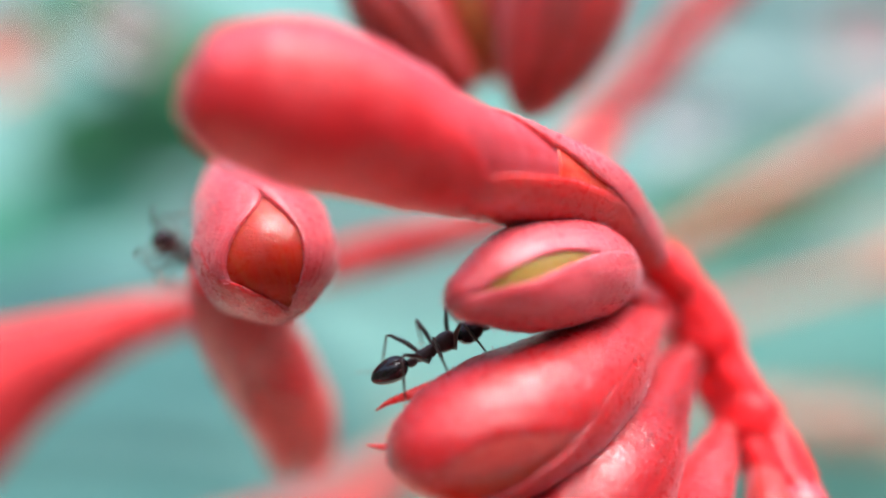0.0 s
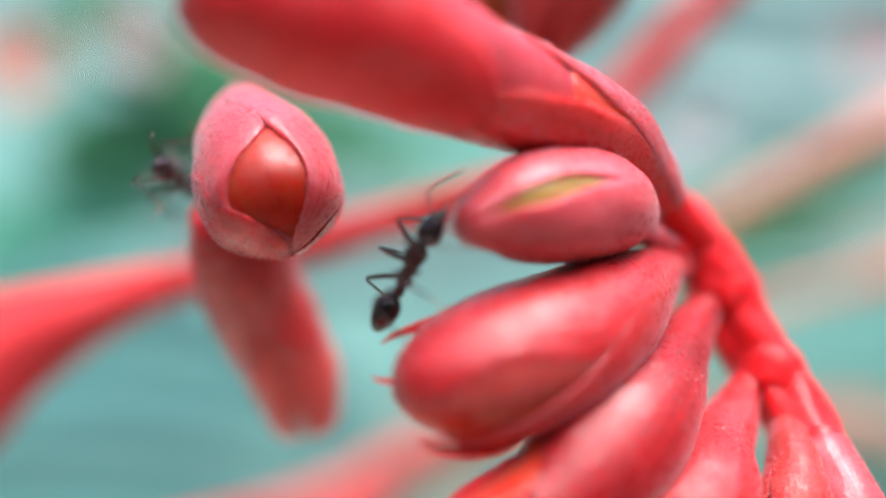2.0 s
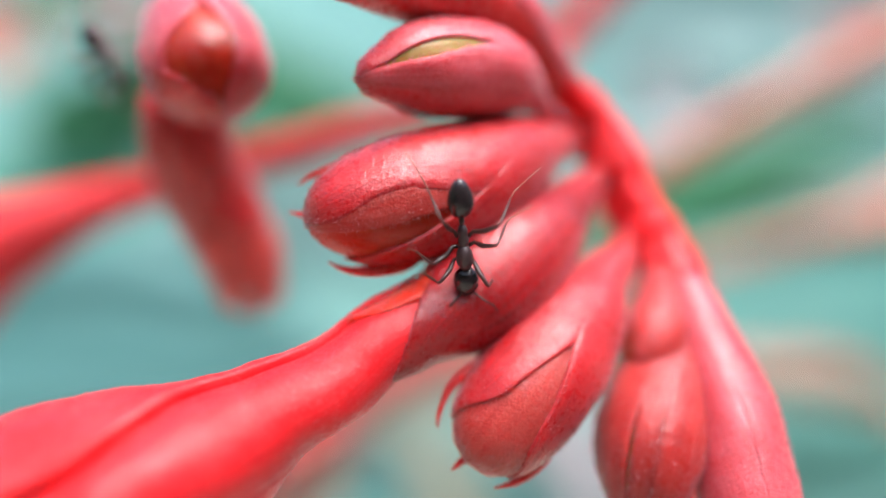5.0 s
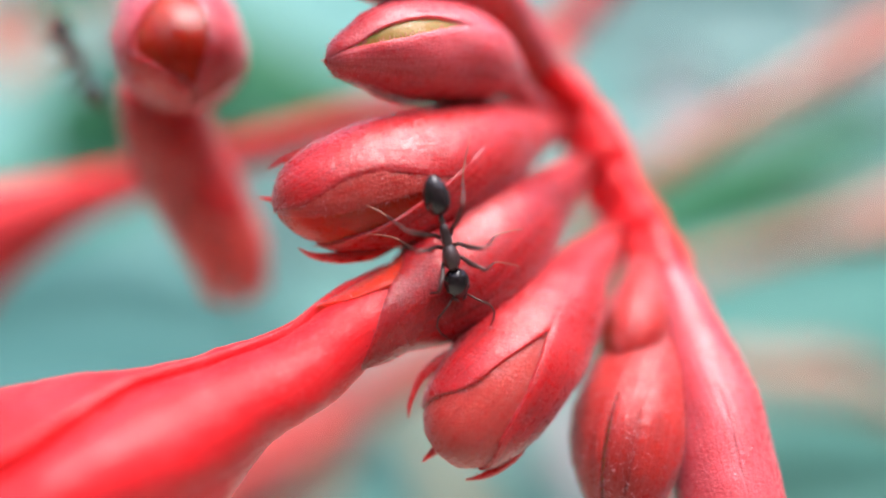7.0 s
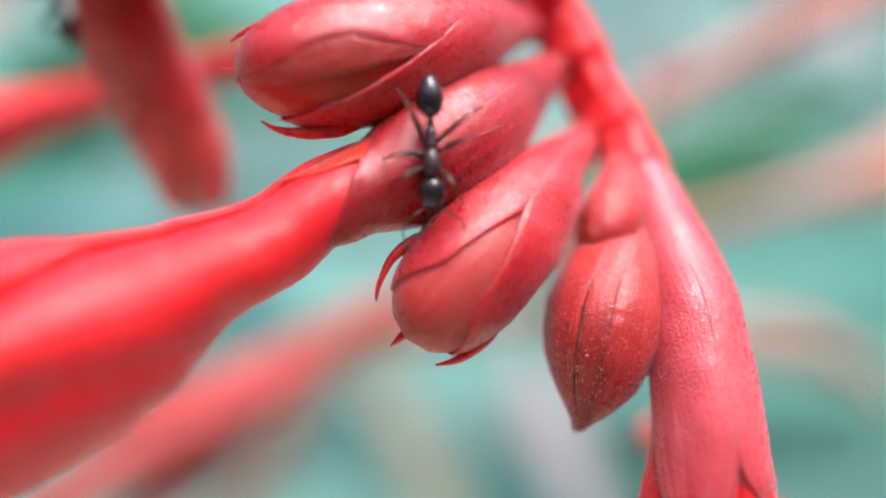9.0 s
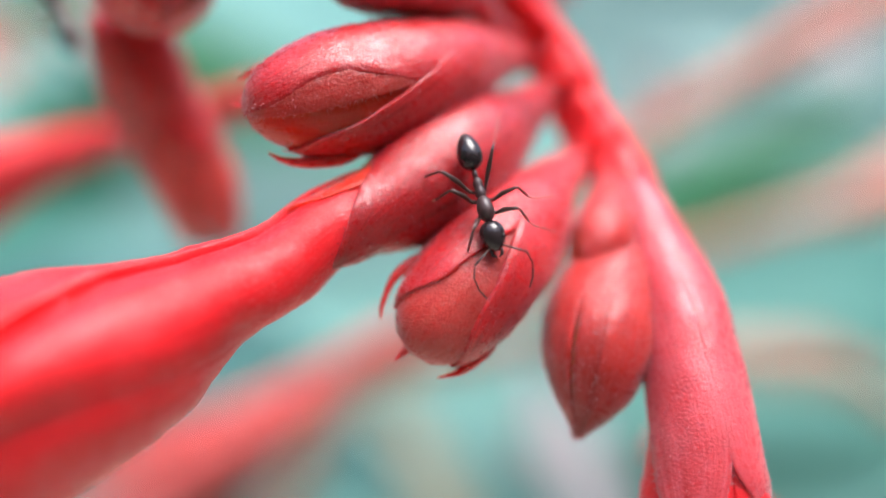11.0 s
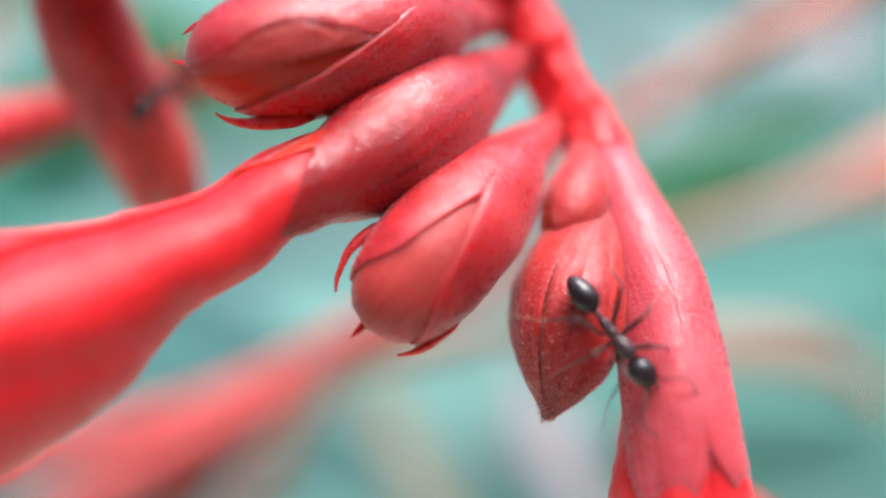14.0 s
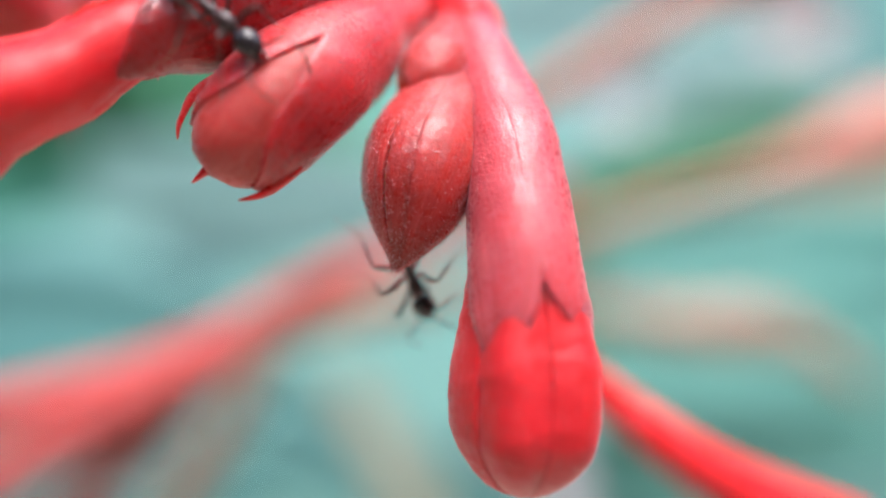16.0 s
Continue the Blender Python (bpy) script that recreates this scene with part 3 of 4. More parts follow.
# second group, set back
bud([(-6.59, 26, 3.47, 0.57), (-6.27, 24.2, 2.33, 1.0), (-5.59, 22.6, 1.1, 1.64), (-4.95, 21.4, 0.02, 1.84), (-4.46, 20.6, -0.9, 1.59), (-4.17, 20.3, -1.6, 0.75), (-4.05, 20.2, -1.89, 0.03)], [
    (SEPAL_PINK_LIT, [(0.08, -2, 125), (0.5, -16, 125), (0.70, -29, 122), (0.74, -24, 120), (0.78, -6, 118), (0.83, 20, 114), (0.87, 35, 110), (0.90, 39, 106), (0.93, 26, 100), (0.96, -8, 94), (1.0, -40, 80)]),
    (SEPAL_PINK_LIT, [(0.08, -125, 14), (0.5, -125, -6), (0.70, -125, -28), (0.74, -122, -34), (0.8, -118, -46), (0.86, -112, -51), (0.91, -104, -46), (0.95, -94, -38), (1.0, -80, -20)]),
    (SEPAL, [(0.08, 118, 245), (0.7, 112, 248), (1.0, 100, 260)]),
    (SEPAL, [(0.62, 50, 95), (0.75, 40, 100), (0.86, 40, 100), (0.94, 10, 100), (1.0, -20, 80)], 0.10),
], "round red bud with overlapping pale sepals", INNER)
bud([(-6.7, 24.2, -0.51, 1.30), (-6.7, 25, -1.81, 1.50), (-6.5, 26, -3.14, 1.58), (-5.95, 27.2, -4.79, 1.62), (-5.48, 28.2, -6.21, 1.56), (-5.25, 29, -7.88, 1.2)], [
    (SEPAL, [(0.04, -4, 130), (0.35, -4, 130), (0.5, 10, 110), (0.62, 40, 80)]),
    (SEPAL, [(0.04, -130, 4), (0.35, -130, 4), (0.5, -110, -10), (0.62, -80, -40)]),
    (SEPAL, [(0.04, 120, 240), (0.4, 118, 242), (0.6, 160, 200)]),
    (FADED, [(0.2, -10, 130), (0.8, -6, 130), (0.95, 10, 120), (1.05, 30, 100), (1.16, 55, 75)], 0.02),
    (FADED, [(0.2, -130, 0), (0.8, -130, -2), (0.95, -120, -14), (1.05, -100, -30), (1.12, -75, -55)], 0.0),
    (FADED, [(0.2, 120, 240), (0.8, 120, 240), (0.98, 140, 220), (1.08, 170, 190)], 0.03),
], "faded red bud with a split pale tip", FADED, 0.9, False, 0.9)
for nm, rows, lab, mats in (
    ("a", [(-3.38, 28, 11.57, 0.62), (-2.72, 27.6, 9.98, 1.06), (-1.68, 27.2, 8.43, 1.56), (-0.38, 27, 6.68, 1.23), (0.81, 26.8, 5.35, 0.28)], "dull pink bud high in the cluster", (DULL_RED, DULL_RED)),
    ("b", [(4.29, 29, 13.48, 0.85), (4.56, 28, 11.36, 1.81), (4.36, 27.4, 9.1, 2.26), (3.7, 27, 6.98, 1.83), (3.18, 26.8, 5.55, 1.11), (2.88, 26.8, 4.52, 0.08)], "dark red bud high in the cluster", (SEPAL_BROWN, DULL_RED)),
    ("c", [(-0.32, 31, 14.18, 0.82), (0.13, 30.5, 11.93, 1.35), (0.8, 30, 9.74, 1.77), (1.45, 29.8, 7.92, 1.36), (1.7, 29.6, 6.34, 0.17)], "yellowish red bud high in the cluster", (DULL_RED, OLIVE)),
):
    bud(rows, [
        (mats[0], [(0.06, 4, 125), (0.4, 8, 125), (0.7, 20, 120), (0.95, 14, 90), (1.0, 30, 50)]),
        (mats[0], [(0.06, -125, 6), (0.4, -125, 0), (0.7, -120, -14), (0.95, -90, -10), (1.0, -50, -30)]),
        (mats[0], [(0.06, 118, 242), (0.6, 115, 245), (1.0, 150, 210)]),
    ], lab, mats[1])

# stems and branches farther back; some widen into a flower tube
for rows, mat, lab, tube in (
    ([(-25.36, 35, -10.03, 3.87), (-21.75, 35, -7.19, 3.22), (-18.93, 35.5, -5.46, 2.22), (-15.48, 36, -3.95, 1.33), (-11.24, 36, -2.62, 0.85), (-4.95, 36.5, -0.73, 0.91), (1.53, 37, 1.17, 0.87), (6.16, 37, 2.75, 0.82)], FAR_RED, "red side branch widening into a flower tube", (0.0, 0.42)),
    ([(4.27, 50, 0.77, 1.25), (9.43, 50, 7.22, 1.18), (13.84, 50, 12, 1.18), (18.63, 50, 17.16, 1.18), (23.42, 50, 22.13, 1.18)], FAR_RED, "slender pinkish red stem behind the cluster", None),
    ([(11.3, 65, -4.74, 1.05), (19.43, 65, 0.05, 1.15), (28.53, 65, 5.55, 1.29), (37.53, 65, 10.34, 1.63), (48.63, 65, 16.32, 1.91)], FAR_PINK_HAZED, "slender pale pink stem behind the cluster", None),
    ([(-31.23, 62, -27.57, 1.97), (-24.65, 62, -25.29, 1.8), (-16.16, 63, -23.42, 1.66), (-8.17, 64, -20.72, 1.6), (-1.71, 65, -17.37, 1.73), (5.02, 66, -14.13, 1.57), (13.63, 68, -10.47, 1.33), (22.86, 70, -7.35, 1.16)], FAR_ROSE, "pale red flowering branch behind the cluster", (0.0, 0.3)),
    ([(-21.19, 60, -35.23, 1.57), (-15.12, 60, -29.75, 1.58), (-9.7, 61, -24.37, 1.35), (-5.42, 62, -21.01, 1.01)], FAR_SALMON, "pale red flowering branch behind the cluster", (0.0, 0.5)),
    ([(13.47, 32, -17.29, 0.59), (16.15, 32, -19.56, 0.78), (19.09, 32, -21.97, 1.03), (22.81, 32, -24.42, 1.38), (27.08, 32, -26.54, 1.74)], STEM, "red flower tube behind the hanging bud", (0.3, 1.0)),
    ([(21.48, 100, -13.57, 0.9), (36.72, 100, -8.56, 1.21), (52.19, 100, -4.07, 1.37), (61.59, 100, -1.67, 2.9), (71.09, 100, 1.68, 4.75), (80.68, 100, 5.44, 3.85)], FAR_PINK_HAZED, "pale salmon branch far behind the cluster", (0.55, 1.0)),
    ([(24.0, 108, -19.5, 0.9), (32.0, 108, -21.4, 1.3), (40.4, 108, -22.8, 2.2), (49.5, 108, -24.2, 3.4), (58.6, 108, -24.6, 3.6), (66.1, 108, -27.5, 2.2), (73.6, 108, -33.4, 1.2)], FAR_HAZED, "faint salmon flower tube far behind the cluster", (0.3, 1.0)),
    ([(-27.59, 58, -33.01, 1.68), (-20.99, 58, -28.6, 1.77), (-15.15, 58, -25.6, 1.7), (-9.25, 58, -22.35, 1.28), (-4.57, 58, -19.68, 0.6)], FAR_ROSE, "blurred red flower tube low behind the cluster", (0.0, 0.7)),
    ([(-15.97, 70, -39.13, 1.54), (-10.82, 70, -32.13, 1.65), (-6.65, 70, -25.57, 1.24), (-3.48, 70, -18.93, 0.72)], FAR_HAZED, "pale salmon flower tube low behind the cluster", (0.0, 0.5)),
    ([(-9.1, 72, -22.14, 1.38), (-0.63, 72, -19.14, 1.92), (6.84, 72, -18.23, 1.61), (15.49, 72, -16.25, 1.08)], FAR_HAZED, "pale salmon twig behind the cluster", None),
):
    far = thing("branch", lab, "stem", "stems behind the cluster")
    sp = Spine(rows, False)
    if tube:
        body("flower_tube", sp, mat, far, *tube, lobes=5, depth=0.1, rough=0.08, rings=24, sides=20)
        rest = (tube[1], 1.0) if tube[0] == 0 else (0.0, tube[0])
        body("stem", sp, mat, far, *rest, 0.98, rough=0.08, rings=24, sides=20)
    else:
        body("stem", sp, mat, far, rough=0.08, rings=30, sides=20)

def ball(cx, cz, lx, ly, lz, n=14, m=10, egg=0.0, neck=0.0, unit=MM):
    """An ellipsoid along x, in millimetres, egg-shaped towards its back."""
    verts, faces = [], []
    for i in range(n + 1):
        a = math.pi * i / n
        x, r = math.cos(a), math.sin(a)
        r *= 1 + egg * x - neck * math.exp(-((x + 0.1) * 4) ** 2)
        for j in range(m):
            b = 2 * math.pi * j / m
            verts.append(((cx + lx * x) * unit, ly * r * math.cos(b) * unit, (cz + lz * r * math.sin(b)) * unit))
    for i in range(n):
        for j in range(m):
            faces.append((i * m + j, (i + 1) * m + j, (i + 1) * m + (j + 1) % m, i * m + (j + 1) % m))
    return verts, faces


# ---- ground and background ----
# Ground lies out of view; its colour is raised to bounce fill upwards.
GROUND = plain("soil", (0.28, 0.25, 0.20), (0.38, 0.34, 0.28), 0.9, 60, 0.4, 0.004)
BACK = plain("hedge_blue_green", (0.13, 0.31, 0.275), (0.20, 0.40, 0.37), 0.8, 9, 0.3, 0.004)
LEAF_GREEN = plain("leaf_green", (0.066, 0.30, 0.195), (0.12, 0.40, 0.28), 0.5, 90, 0.3, 0.0008)
LEAF_DARK = plain("leaf_dark_green", (0.0187, 0.125, 0.05), (0.0375, 0.213, 0.0938), 0.5, 90, 0.3, 0.0008)
LEAF_BLUE = plain("leaf_blue_green", (0.080, 0.225, 0.215), (0.115, 0.28, 0.27), 0.5, 90, 0.3, 0.0008)
LEAF_TEAL = plain("leaf_teal", (0.10, 0.29, 0.25), (0.14, 0.36, 0.31), 0.5, 90, 0.3, 0.0008)
LEAF_PALE = plain("leaf_pale", (0.332, 0.317, 0.23), (0.396, 0.372, 0.285), 0.5, 90, 0.3, 0.0008)
LEAF_MINT = plain("leaf_mint", (0.145, 0.275, 0.258), (0.185, 0.32, 0.30), 0.5, 90, 0.3, 0.0008)
LEAF_LILAC = plain("leaf_lilac", (0.46, 0.42, 0.44), (0.54, 0.50, 0.52), 0.5, 90, 0.3, 0.0008)
BLOSSOM_WHITE = plain("blossom_white", (0.371, 0.395, 0.404), (0.444, 0.46, 0.46), 0.5, 200, 0.3, 0.0008)
BLOSSOM_PINK = plain("blossom_pink", (0.361, 0.275, 0.275), (0.405, 0.318, 0.318), 0.5, 200, 0.3, 0.0008)
BLOSSOM_SALMON = plain("blossom_salmon", (0.527, 0.187, 0.136), (0.578, 0.255, 0.204), 0.5, 200, 0.3, 0.0008)
tagged(bare("ground", [(-400, -400, 0), (400, -400, 0), (400, 400, 0), (-400, 400, 0)], [(0, 1, 2, 3)], GROUND), "pale dry garden soil", "ground", kind="structure")
# Unseen ring behind the camera, added to darken what the petals reflect.
LIGHT_BLOCKER = plain("blocker_green", (0.04, 0.08, 0.04), (0.10, 0.15, 0.08), 0.8, 14, 0.4, 0.01)


def sheet_ring(name, first, last, mat, label, top):
    """An upright, uneven sheet bent round the plant."""
    v, f = [], []
    for i in range(37):
        a = radians(first + (last - first) * i / 36)
        for k, z in enumerate((0.0, 0.25 * top, 0.5 * top, 0.75 * top, top)):
            w = 1.1 + 0.06 * noise.noise(Vector((a * 5, z * 4, 1)))
            v.append((w * math.cos(a), w * math.sin(a), z + (0.08 * noise.noise(Vector((a * 7, 3, 2))) if k == 4 else 0)))
    for i in range(36):
        for k in range(4):
            f.append((i * 5 + k, i * 5 + k + 1, i * 5 + k + 6, i * 5 + k + 5))
    tagged(bare(name, v, f, mat), label, "backdrop", kind="structure")


sheet_ring("backdrop", 15, 165, BACK, "blurred blue-green foliage in the distance", 1.25)
sheet_ring("light_blocker", 165, 375, LIGHT_BLOCKER, "green garden hedge round the plant", 1.2)


def strap_leaf(rows, mat, label):
    """A long leaf with a folded keel and a tapering end."""
    sp = Spine(rows, False)
    ob = thing("leaf", label, "leaf", "leaves behind the flowers")
    verts, faces, n = [], [], 40
    for layer in (0, 1):
        for i in range(n + 1):
            c, t, nn, b, r = sp.at(i / n)
            for v in (-1, -0.5, 0, 0.5, 1):
                verts.append(place(c + b * r * v + nn * (0.25 * r * v * v - 0.8 * layer)))
    m = (n + 1) * 5
    for i in range(n):
        for j in range(4):
            q = i * 5 + j
            faces.append((q, q + 1, q + 6, q + 5))
            faces.append((m + q, m + q + 5, m + q + 6, m + q + 1))
        faces.append((i * 5, i * 5 + 5, m + i * 5 + 5, m + i * 5))
        faces.append((i * 5 + 4, m + i * 5 + 4, m + i * 5 + 9, i * 5 + 9))
    bare("blade", verts, faces, mat, ob)
    rib, fr = [], []
    for i in range(n + 1):
        c, t, nn, b, r = sp.at(i / n)
        for k in range(6):
            g = math.pi / 3 * k
            rib.append(place(c + (b * math.cos(g) + nn * math.sin(g)) * (0.05 * r + 0.1)))
    for i in range(n):
        for k in range(6):
            fr.append((i * 6 + k, i * 6 + (k + 1) % 6, i * 6 + 6 + (k + 1) % 6, i * 6 + 6 + k))
    bare("midrib", rib, fr, mat, ob)


strap_leaf([(36.88, 240, -43.91, 2.51), (41.69, 240, -56.44, 5.74), (48.41, 240, -72.63, 7.2), (55.18, 240, -88.91, 7.22), (63, 240, -108.94, 3.62)], LEAF_LILAC, "pale lilac dry leaf")
strap_leaf([(-239.13, 330, -101.82, 29.16), (-166.22, 330, -99.39, 31.59), (-105.47, 330, -101.82, 26.73), (-44.72, 330, -111.54, 14.58)], LEAF_BLUE, "broad blue-green leaf lying back")
strap_leaf([(63.8, 232, -53.8, 12.0), (97.9, 232, -46.7, 20.6), (132.0, 232, -43.0, 21.4), (166.0, 232, -39.3, 6.8)], LEAF_TEAL, "broad teal leaf lying back")
strap_leaf([(-88.29, 235, 9.11, 10.21), (-46.27, 235, 8.57, 15.46), (-3.57, 235, 2.82, 15.59), (40.07, 235, 7.47, 6.99)], LEAF_MINT, "pale mint green broad leaf")
strap_leaf([(67.31, 240, -19.35, 10.76), (103.87, 240, -18.21, 16.26), (141.05, 240, -13.41, 16.38), (188.34, 240, -6.84, 7.35)], LEAF_TEAL, "broad teal leaf lying back")
strap_leaf([(51.75, 260, -6.31, 11.55), (80.45, 260, 5.4, 14.42), (105.24, 260, 17.07, 13.44), (137.6, 260, 30.66, 7.67), (156.57, 260, 40.32, 1.92)], LEAF_DARK, "dark green arching strap leaf")
strap_leaf([(45.38, 280, -47.86, 10.37), (96.91, 280, -30.9, 14.48), (138.01, 280, -22.33, 14.46), (189.17, 280, -7.55, 12.37), (229.91, 280, 7.12, 4.12)], LEAF_GREEN, "mid green arching strap leaf")
strap_leaf([(43.76, 270, -26.38, 8), (83.52, 270, -12.12, 8.98), (123.17, 270, -1.9, 9.96), (162.71, 270, 6.3, 9.95), (221.74, 270, 22.52, 1.98)], LEAF_PALE, "pale dry strap leaf")
strap_leaf([(59.45, 300, -50.74, 8.88), (103.65, 300, -45.96, 13.3), (141.17, 300, -50.1, 15.49), (180.86, 300, -63.05, 8.84), (213.88, 300, -76.03, 2.21)], LEAF_MINT, "pale mint green broad leaf")
strap_leaf([(75.4, 320, -115.17, 23.67), (134.17, 320, -95.68, 25.98), (192.77, 320, -85.7, 23.57), (262.79, 320, -75.65, 9.41)], LEAF_TEAL, "broad teal leaf lying back")
strap_leaf([(-168.89, 330, 114.9, 14.73), (-119.45, 330, 85.63, 19.61), (-75.1, 330, 66.2, 17.14), (-40.7, 330, 54.11, 12.23), (-6.38, 330, 44.49, 2.44)], LEAF_DARK, "dark green drooping leaf")
strap_leaf([(-231.14, 350, -3.07, 15.66), (-165.68, 350, 20.77, 18.23), (-100.46, 350, 34.12, 18.19), (-38.07, 350, 42.21, 15.56), (29.22, 350, 55.47, 2.59)], LEAF_GREEN, "mid green arching strap leaf")
strap_leaf([(-237.03, 340, -53.98, 30.45), (-160.59, 340, -38.19, 35.44), (-92, 340, -47.8, 30.31), (-46.31, 340, -72.7, 15.14), (-20.94, 340, -92.67, 2.52)], LEAF_BLUE, "broad blue-green leaf lying back")
strap_leaf([(-108.48, 360, -18.23, 13.37), (-71.06, 360, -1.95, 18.69), (-22.98, 360, 3.67, 16), (30.18, 360, 22.63, 5.32)], LEAF_MINT, "pale mint green broad leaf")
strap_leaf([(-14.67, 250, -51.28, 5.57), (-3.4, 250, -69.77, 6.68), (7.88, 250, -91.96, 7.43), (19.13, 250, -110.43, 5.57)], LEAF_PALE, "pale upright dry leaf")
strap_leaf([(-49.35, 300, -78.35, 13.37), (-18.05, 300, -91.45, 20.04), (26.56, 300, -108.84, 22.23), (71.04, 300, -126.17, 13.32)], LEAF_BLUE, "broad blue-green leaf lying back")
strap_leaf([(45.19, 380, 100.05, 16.84), (87.13, 380, 108.59, 30.83), (142.95, 380, 111.56, 33.58), (198.7, 380, 100.56, 25.15), (254.34, 380, 84.01, 8.37)], LEAF_MINT, "pale mint green broad leaf")
strap_leaf([(90.77, 370, 51.04, 13.65), (126.07, 370, 59.39, 24.55), (166.77, 370, 62.29, 24.52), (220.98, 370, 54.37, 16.32), (275.04, 370, 43.76, 2.72)], LEAF_MINT, "pale mint green broad leaf")
strap_leaf([(-181.28, 340, 45.32, 10.02), (-146.22, 340, 54.08, 17.53), (-113.67, 340, 50.33, 15.02), (-88.64, 340, 40.31, 5.01)], LEAF_DARK, "dark green drooping leaf")


def blossom(x, y, z, size, mat, label):
    """A small open flower of five rounded petals round an eye."""
    ob = thing("blossom", label, "flower", "blossoms in the background")
    for k in range(5):
        a = 2 * math.pi * k / 5 + x
        verts, faces = [], []
        for i in range(9):
            u = i / 8
            w = 0.42 * math.sin(math.pi * min(1, 0.12 + 0.86 * u)) ** 0.7
            for v in (-1, 0, 1):
                d = 0.12 + 0.88 * u
                verts.append(place((x + size * (d * math.cos(a) - w * v * math.sin(a)), y - size * (0.3 * u * u + 0.05 * v * v), z + size * (d * math.sin(a) + w * v * math.cos(a)))))
        for i in range(8):
            for j in range(2):
                faces.append((i * 3 + j, i * 3 + j + 1, i * 3 + j + 4, i * 3 + j + 3))
        bare("petal", verts, faces, mat, ob)
    vs, fs = ball(0, 0, size * 0.2, size * 0.2, size * 0.2)
    bare("flower_eye", [(p[0] + x * MM, p[1] + y * MM, p[2] + HEIGHT + z * MM) for p in vs], fs, YELLOW, ob)


blossom(91.9, 300.0, 51.4, 16.6, BLOSSOM_WHITE, "small white blossom far behind the cluster")
blossom(-168.8, 300.0, 77.5, 18.8, BLOSSOM_SALMON, "salmon blossom far behind the cluster")
blossom(-129.4, 320.0, 94.5, 17.7, BLOSSOM_PINK, "pale pink blossom far behind the cluster")
blossom(175.0, 320.0, 88.5, 21.2, BLOSSOM_PINK, "pale pink blossom far behind the cluster")
blossom(55.5, 330.0, -91.9, 19.5, BLOSSOM_PINK, "pale pink blossom far behind the cluster")
blossom(155.0, 330.0, -66.6, 14.6, BLOSSOM_PINK, "pale pink blossom far behind the cluster")

# ---- ants ----
ANT = 1.0 * MM  # size of an ant
def rod(points, radii, m=7):
    verts, faces = [], []
    p = [Vector(q) * ANT for q in points]
    for i, q in enumerate(p):
        t = (p[min(i + 1, len(p) - 1)] - p[max(i - 1, 0)]).normalized()
        a = t.cross(Vector((0.3, 0.2, 0.93))).normalized()
        b = t.cross(a)
        for j in range(m):
            g = 2 * math.pi * j / m
            verts.append(q + (a * math.cos(g) + b * math.sin(g)) * radii[i] * ANT)
    for i in range(len(p) - 1):
        for j in range(m):
            faces.append((i * m + j, i * m + (j + 1) % m, (i + 1) * m + (j + 1) % m, (i + 1) * m + j))
    faces += [tuple(reversed(range(m))), tuple(range((len(p) - 1) * m, len(p) * m))]
    return verts, faces


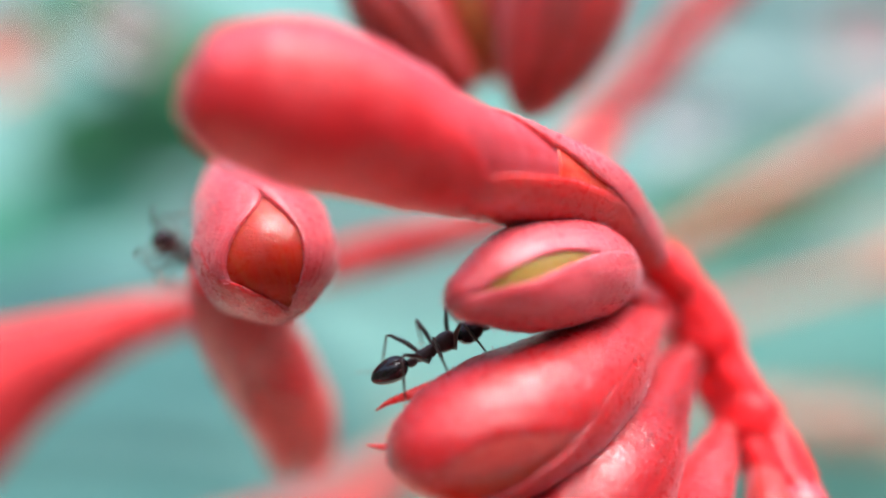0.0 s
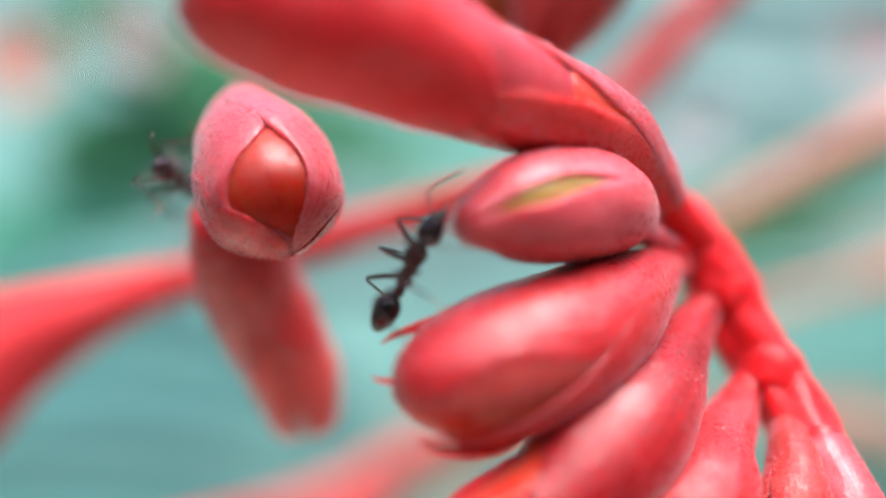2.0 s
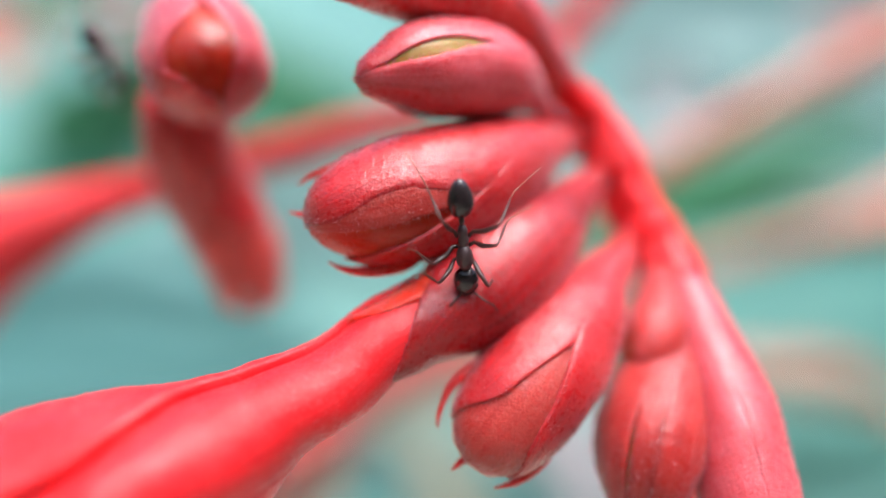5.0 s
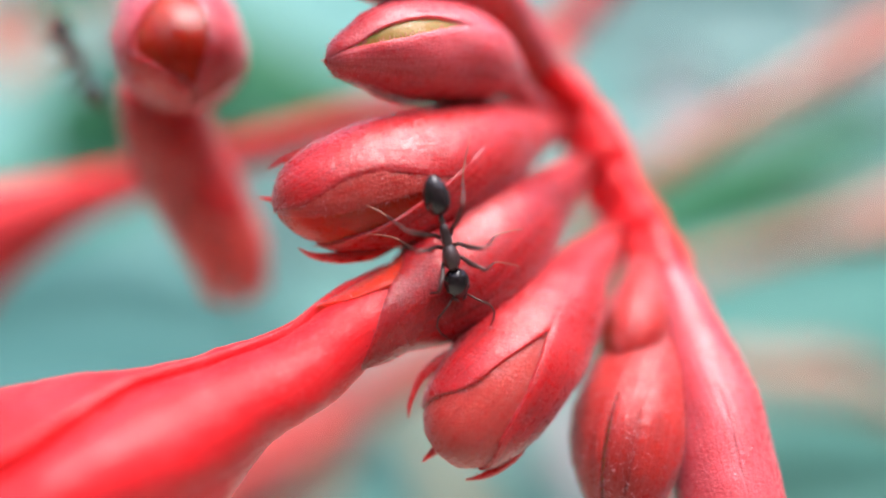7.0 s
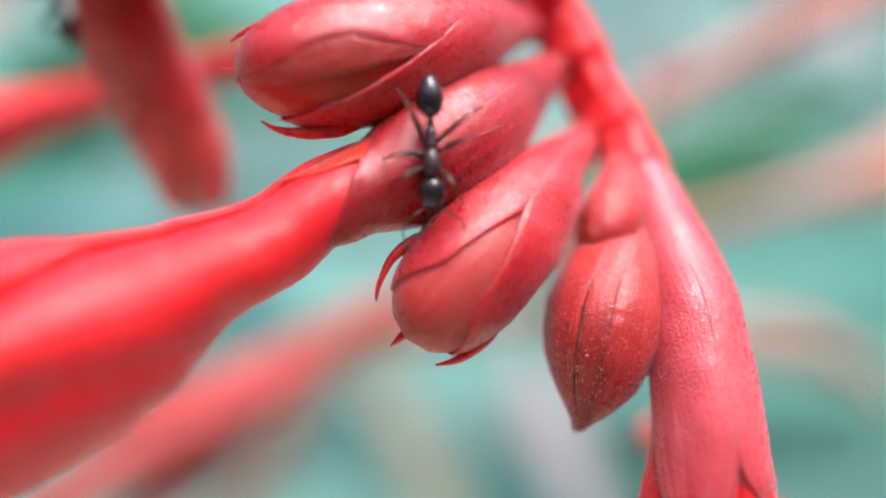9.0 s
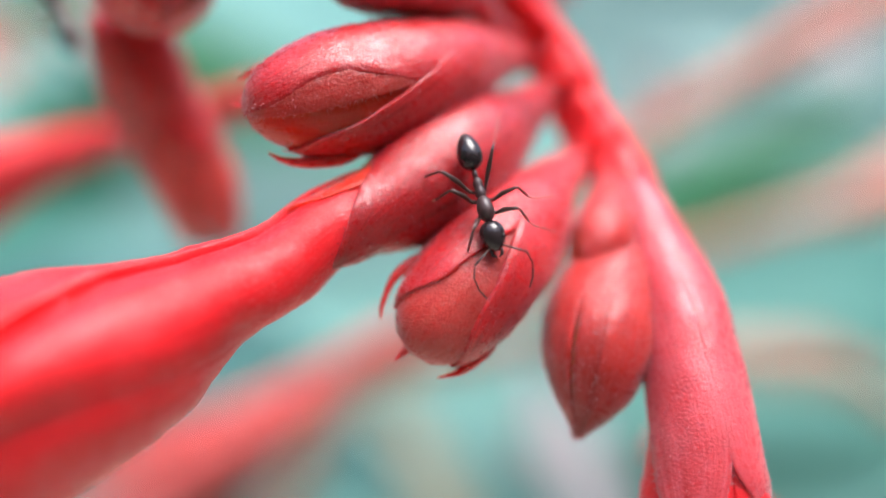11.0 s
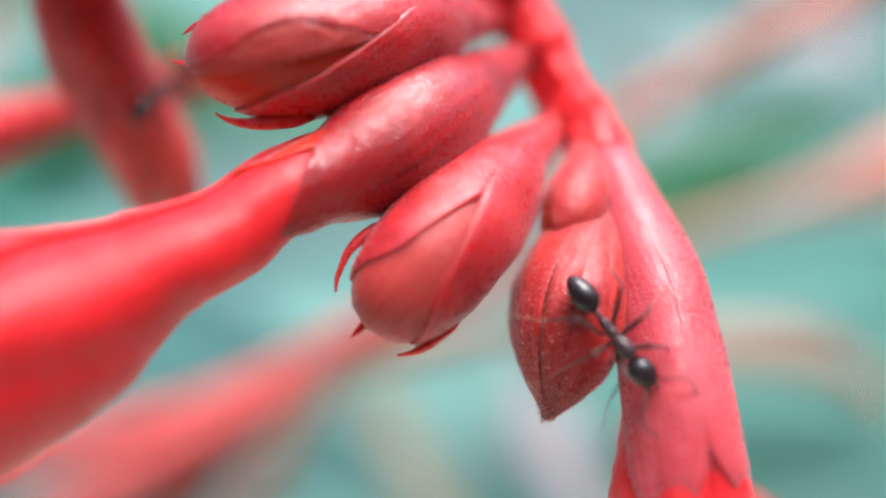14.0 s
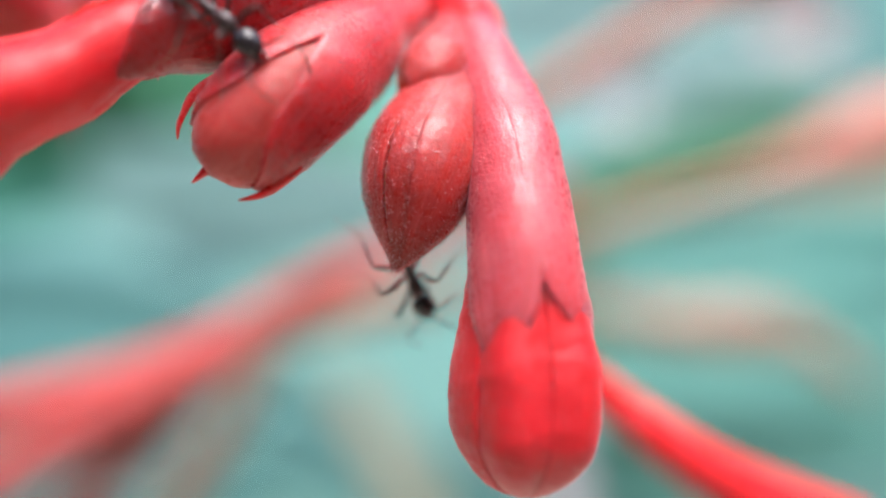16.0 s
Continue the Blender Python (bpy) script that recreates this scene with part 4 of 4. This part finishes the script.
def make_ant(label):
    """Head towards +x, back towards +z, standing on feet at about -0.5 mm."""
    ant = thing("ant", label, "ant", "ants on the flowers")
    bare("gaster", *ball(-1.24, 0.05, 0.52, 0.33, 0.32, 20, 16, 0.22, unit=ANT), ANT_BLACK, ant, "glossy black pointed abdomen")
    bare("petiole", *ball(-0.62, -0.02, 0.16, 0.075, 0.14, unit=ANT), ANT_BROWN, ant)
    v1, f1 = ball(0.36, 0.06, 0.36, 0.22, 0.28, 16, 14, 0.12, unit=ANT)
    v2, f2 = ball(-0.18, 0.02, 0.36, 0.15, 0.20, 16, 14, 0.0, 0.2, unit=ANT)
    f2 = [tuple(i + len(v1) for i in q) for q in f2]
    bare("thorax", v1 + v2, f1 + f2, ANT_BROWN, ant, "slim brownish waisted thorax")
    head = bare("head", *ball(1.10, 0.0, 0.41, 0.33, 0.30, 18, 16, -0.14, unit=ANT), ANT_BLACK, ant, "rounded black head")
    for sgn in (1, -1):
        bare("eye", *ball(1.18, 0.12, 0.08, 0.06, 0.07, 8, 8, unit=ANT), ANT_BLACK, head).location = (0, sgn * 0.24 * ANT, 0)
        bare("mandible", *rod([(1.44, sgn * 0.13, -0.08), (1.57, sgn * 0.12, -0.12), (1.64, sgn * 0.03, -0.14)], [0.055, 0.045, 0.012]), ANT_BROWN, head)
        antenna = bare("antenna", *rod([(1.36, sgn * 0.11, 0.05), (1.60, sgn * 0.42, 0.22), (1.78, sgn * 0.68, 0.28)], [0.022, 0.024, 0.026]), ANT_LEG, ant)
        bare("funicle", *rod([(1.76, sgn * 0.67, 0.28), (2.05, sgn * 0.76, 0.10), (2.35, sgn * 0.70, -0.10), (2.58, sgn * 0.56, -0.22)], [0.020, 0.022, 0.026, 0.018]), ANT_LEG, antenna)
    legs = []
    for k, (hx, ang) in enumerate(((0.42, 42), (0.12, -8), (-0.14, -50))):
        for sgn in (1, -1):
            far = (0.78, 0.82, 1.08)[k]
            d = Vector((math.sin(radians(ang)), sgn * math.cos(radians(ang)), 0))
            q = lambda m, z: tuple(d * m + Vector((0, 0, z)))
            leg = bare("leg", *rod([q(0.0, 0), q(0.16, -0.06), q(0.44 * far, 0.38), q(0.80 * far, 0.68), q(0.90 * far, 0.65), q(1.14 * far, 0.18), q(1.32 * far, -0.20)], [0.055, 0.05, 0.068, 0.045, 0.03, 0.036, 0.024]), ANT_LEG, ant)
            leg.location = (hx * ANT, sgn * 0.13 * ANT, -0.06 * ANT)
            bare("tarsus", *rod([q(1.31 * far, -0.18), q(1.48 * far, -0.40), q(1.85 * far, -0.50), q(2.30 * far, -0.52)], [0.020, 0.018, 0.014, 0.010]), ANT_FOOT, leg, "pale amber foot")
            legs.append((leg, k, sgn))
    return ant, legs


def stand(x, y, z, fx, fy, fz, ux, uy, uz):
    """A pose from a place in millimetres, the way ahead and the way off the surface."""
    f = Vector((fx, fy, fz)).normalized()
    u = Vector((ux, uy, uz))
    u = (u - u.dot(f) * f).normalized()
    m = Matrix((f, u.cross(f), u)).transposed().to_4x4()
    return Matrix.Translation(place((x, y, z))) @ m


ANT_A = [
    (0, -0.26, 19.88, -2.63, 0.880, 0.183, 0.438, -0.355, -0.359, 0.863),
    (0.5, -0.36, 19.92, -2.60, 0.865, 0.174, 0.471, -0.388, -0.366, 0.846),
    (1, -0.17, 19.87, -2.64, 0.888, 0.150, 0.436, -0.362, -0.358, 0.861),
    (1.5, -0.16, 19.61, -2.50, 0.825, 0.063, 0.562, -0.503, -0.371, 0.780),
    (2, -0.99, 18.91, -2.25, 0.457, -0.253, 0.853, -0.855, -0.390, 0.343),
    (2.5, -0.75, 19.36, -1.01, 0.506, -0.267, 0.820, -0.692, -0.694, 0.200),
    (2.75, 0.48, 18.94, -2.16, 0.728, -0.050, 0.683, -0.135, -0.988, 0.072),
    (3, 1.76, 18.12, -2.06, 0.975, 0.219, -0.031, 0.218, -0.933, 0.288),
    (3.25, 2.35, 17.14, -3.03, 0.782, 0.292, -0.551, 0.336, -0.942, -0.023),
    (3.5, 2.63, 17.23, -4.33, 0.366, 0.349, -0.863, 0.218, -0.933, -0.285),
    (4, 2.40, 17.38, -5.64, -0.214, 0.305, -0.928, -0.117, -0.951, -0.286),
    (4.2, 2.52, 17.26, -5.60, 0.093, 0.419, -0.903, 0.068, -0.908, -0.414),
    (6.3, 3.00, 17.15, -5.70, -0.065, 0.469, -0.881, -0.053, -0.883, -0.467),
    (6.5, 2.92, 17.14, -5.74, -0.200, 0.548, -0.812, -0.194, -0.834, -0.516),
    (7, 3.24, 17.16, -5.96, 0.229, 0.282, -0.932, 0.118, -0.958, -0.261),
    (7.5, 3.47, 17.45, -6.37, 0.125, 0.123, -0.984, 0.041, -0.992, -0.119),
    (8, 3.35, 17.57, -6.72, 0.085, 0.086, -0.993, 0.025, -0.996, -0.084),
    (8.5, 3.44, 17.60, -6.69, 0.071, 0.084, -0.994, 0.020, -0.996, -0.083),
    (9, 3.54, 17.58, -6.75, 0.053, 0.000, -0.999, 0.011, -1.000, 0.001),
    (9.2, 3.60, 17.64, -6.62, 0.064, 0.000, -0.998, 0.013, -1.000, 0.001),
    (11.3, 5.00, 17.38, -7.46, 0.251, -0.250, -0.935, -0.015, -0.967, 0.254),
    (11.5, 5.05, 17.30, -7.69, 0.255, -0.236, -0.938, -0.012, -0.970, 0.241),
    (12, 6.20, 18.32, -11.36, -0.154, 0.488, -0.859, 0.538, -0.688, -0.487),
    (12.5, 6.16, 18.84, -11.55, -0.128, 0.802, -0.583, 0.715, -0.333, -0.615),
    (13, 7.46, 18.14, -10.22, 0.968, -0.061, 0.245, -0.082, -0.993, 0.079),
    (13.5, 8.31, 17.73, -10.80, 0.785, -0.180, -0.593, -0.047, -0.971, 0.232),
    (14, 8.99, 17.46, -11.64, 0.576, -0.205, -0.792, -0.026, -0.972, 0.232),
    (14.5, 9.56, 16.84, -13.47, 0.565, -0.187, -0.804, -0.015, -0.976, 0.217),
    (15, 9.77, 16.67, -13.44, 0.637, -0.098, -0.765, 0.034, -0.987, 0.155),
    (15.5, 8.77, 18.23, -14.06, -0.299, 0.612, -0.732, -0.801, -0.578, -0.156),
    (16, 8.02, 20.52, -14.15, 0.318, 0.418, -0.851, -0.159, -0.862, -0.482),
]
ANT_B = [
    (0, -8.08, 23.49, -0.05, -0.113, -0.961, 0.253, -0.956, 0.175, 0.236),
    (4.2, -8.52, 23.52, 0.59, -0.081, -0.994, 0.077, -0.938, 0.102, 0.330),
    (6.3, -9.52, 23.98, 0.51, -0.304, -0.410, 0.860, -0.930, -0.067, -0.361),
    (9.2, -8.51, 24.03, -1.43, -0.201, -0.467, 0.861, -0.965, -0.054, -0.255),
    (11.5, -9.20, 24.04, -0.04, -0.226, -0.472, 0.852, -0.960, -0.039, -0.277),
    (12.5, -8.15, 24.68, -3.35, 0.419, 0.346, -0.839, -0.872, -0.104, -0.478),
    (13, -7.33, 24.66, -4.71, 0.627, 0.371, -0.685, 0.360, -0.918, -0.168),
    (13.5, -6.41, 25.00, -5.07, 0.989, 0.000, -0.151, 0.029, -0.981, 0.192),
    (14, -4.00, 24.87, -4.11, -0.620, -0.297, -0.726, 0.094, -0.947, 0.308),
    (14.5, -4.08, 21.85, -2.92, 0.895, -0.382, 0.232, -0.363, -0.319, 0.875),
    (15, -2.29, 18.15, -6.16, 0.736, -0.379, -0.560, 0.210, -0.659, 0.722),
    (15.5, 1.81, 17.17, -8.08, 0.864, -0.070, -0.499, 0.121, -0.933, 0.340),
    (16, 3.45, 17.31, -7.81, 0.729, -0.112, -0.675, 0.127, -0.947, 0.294),
]
ant_a, legs_a = make_ant("black ant with amber feet climbing over the buds")
ant_b, legs_b = make_ant("black ant behind the round bud")


def motions():
    for ant, legs, rows, pauses in ((ant_a, legs_a, ANT_A, ()), (ant_b, legs_b, ANT_B, ((0.0, 11.5),))):
        walk(ant, [(r[0], stand(*r[1:])) for r in rows])
        for leg, k, sgn in legs:
            hip = leg.location.copy()
            keys = []
            for i in range(81):
                t = 16.0 * i / 80
                still = any(a <= t <= b for a, b in pauses)
                ph = 2 * math.pi * 1.25 * t + (0 if (k + (sgn > 0)) % 2 else math.pi)
                amp = 3 if still else 14
                keys.append((t, Matrix.Translation(hip) @ pose(0, 0, 0, sgn * 0.4 * amp * max(0, math.cos(ph)), 0, -sgn * amp * math.sin(ph))))
            walk(leg, keys)


motions()
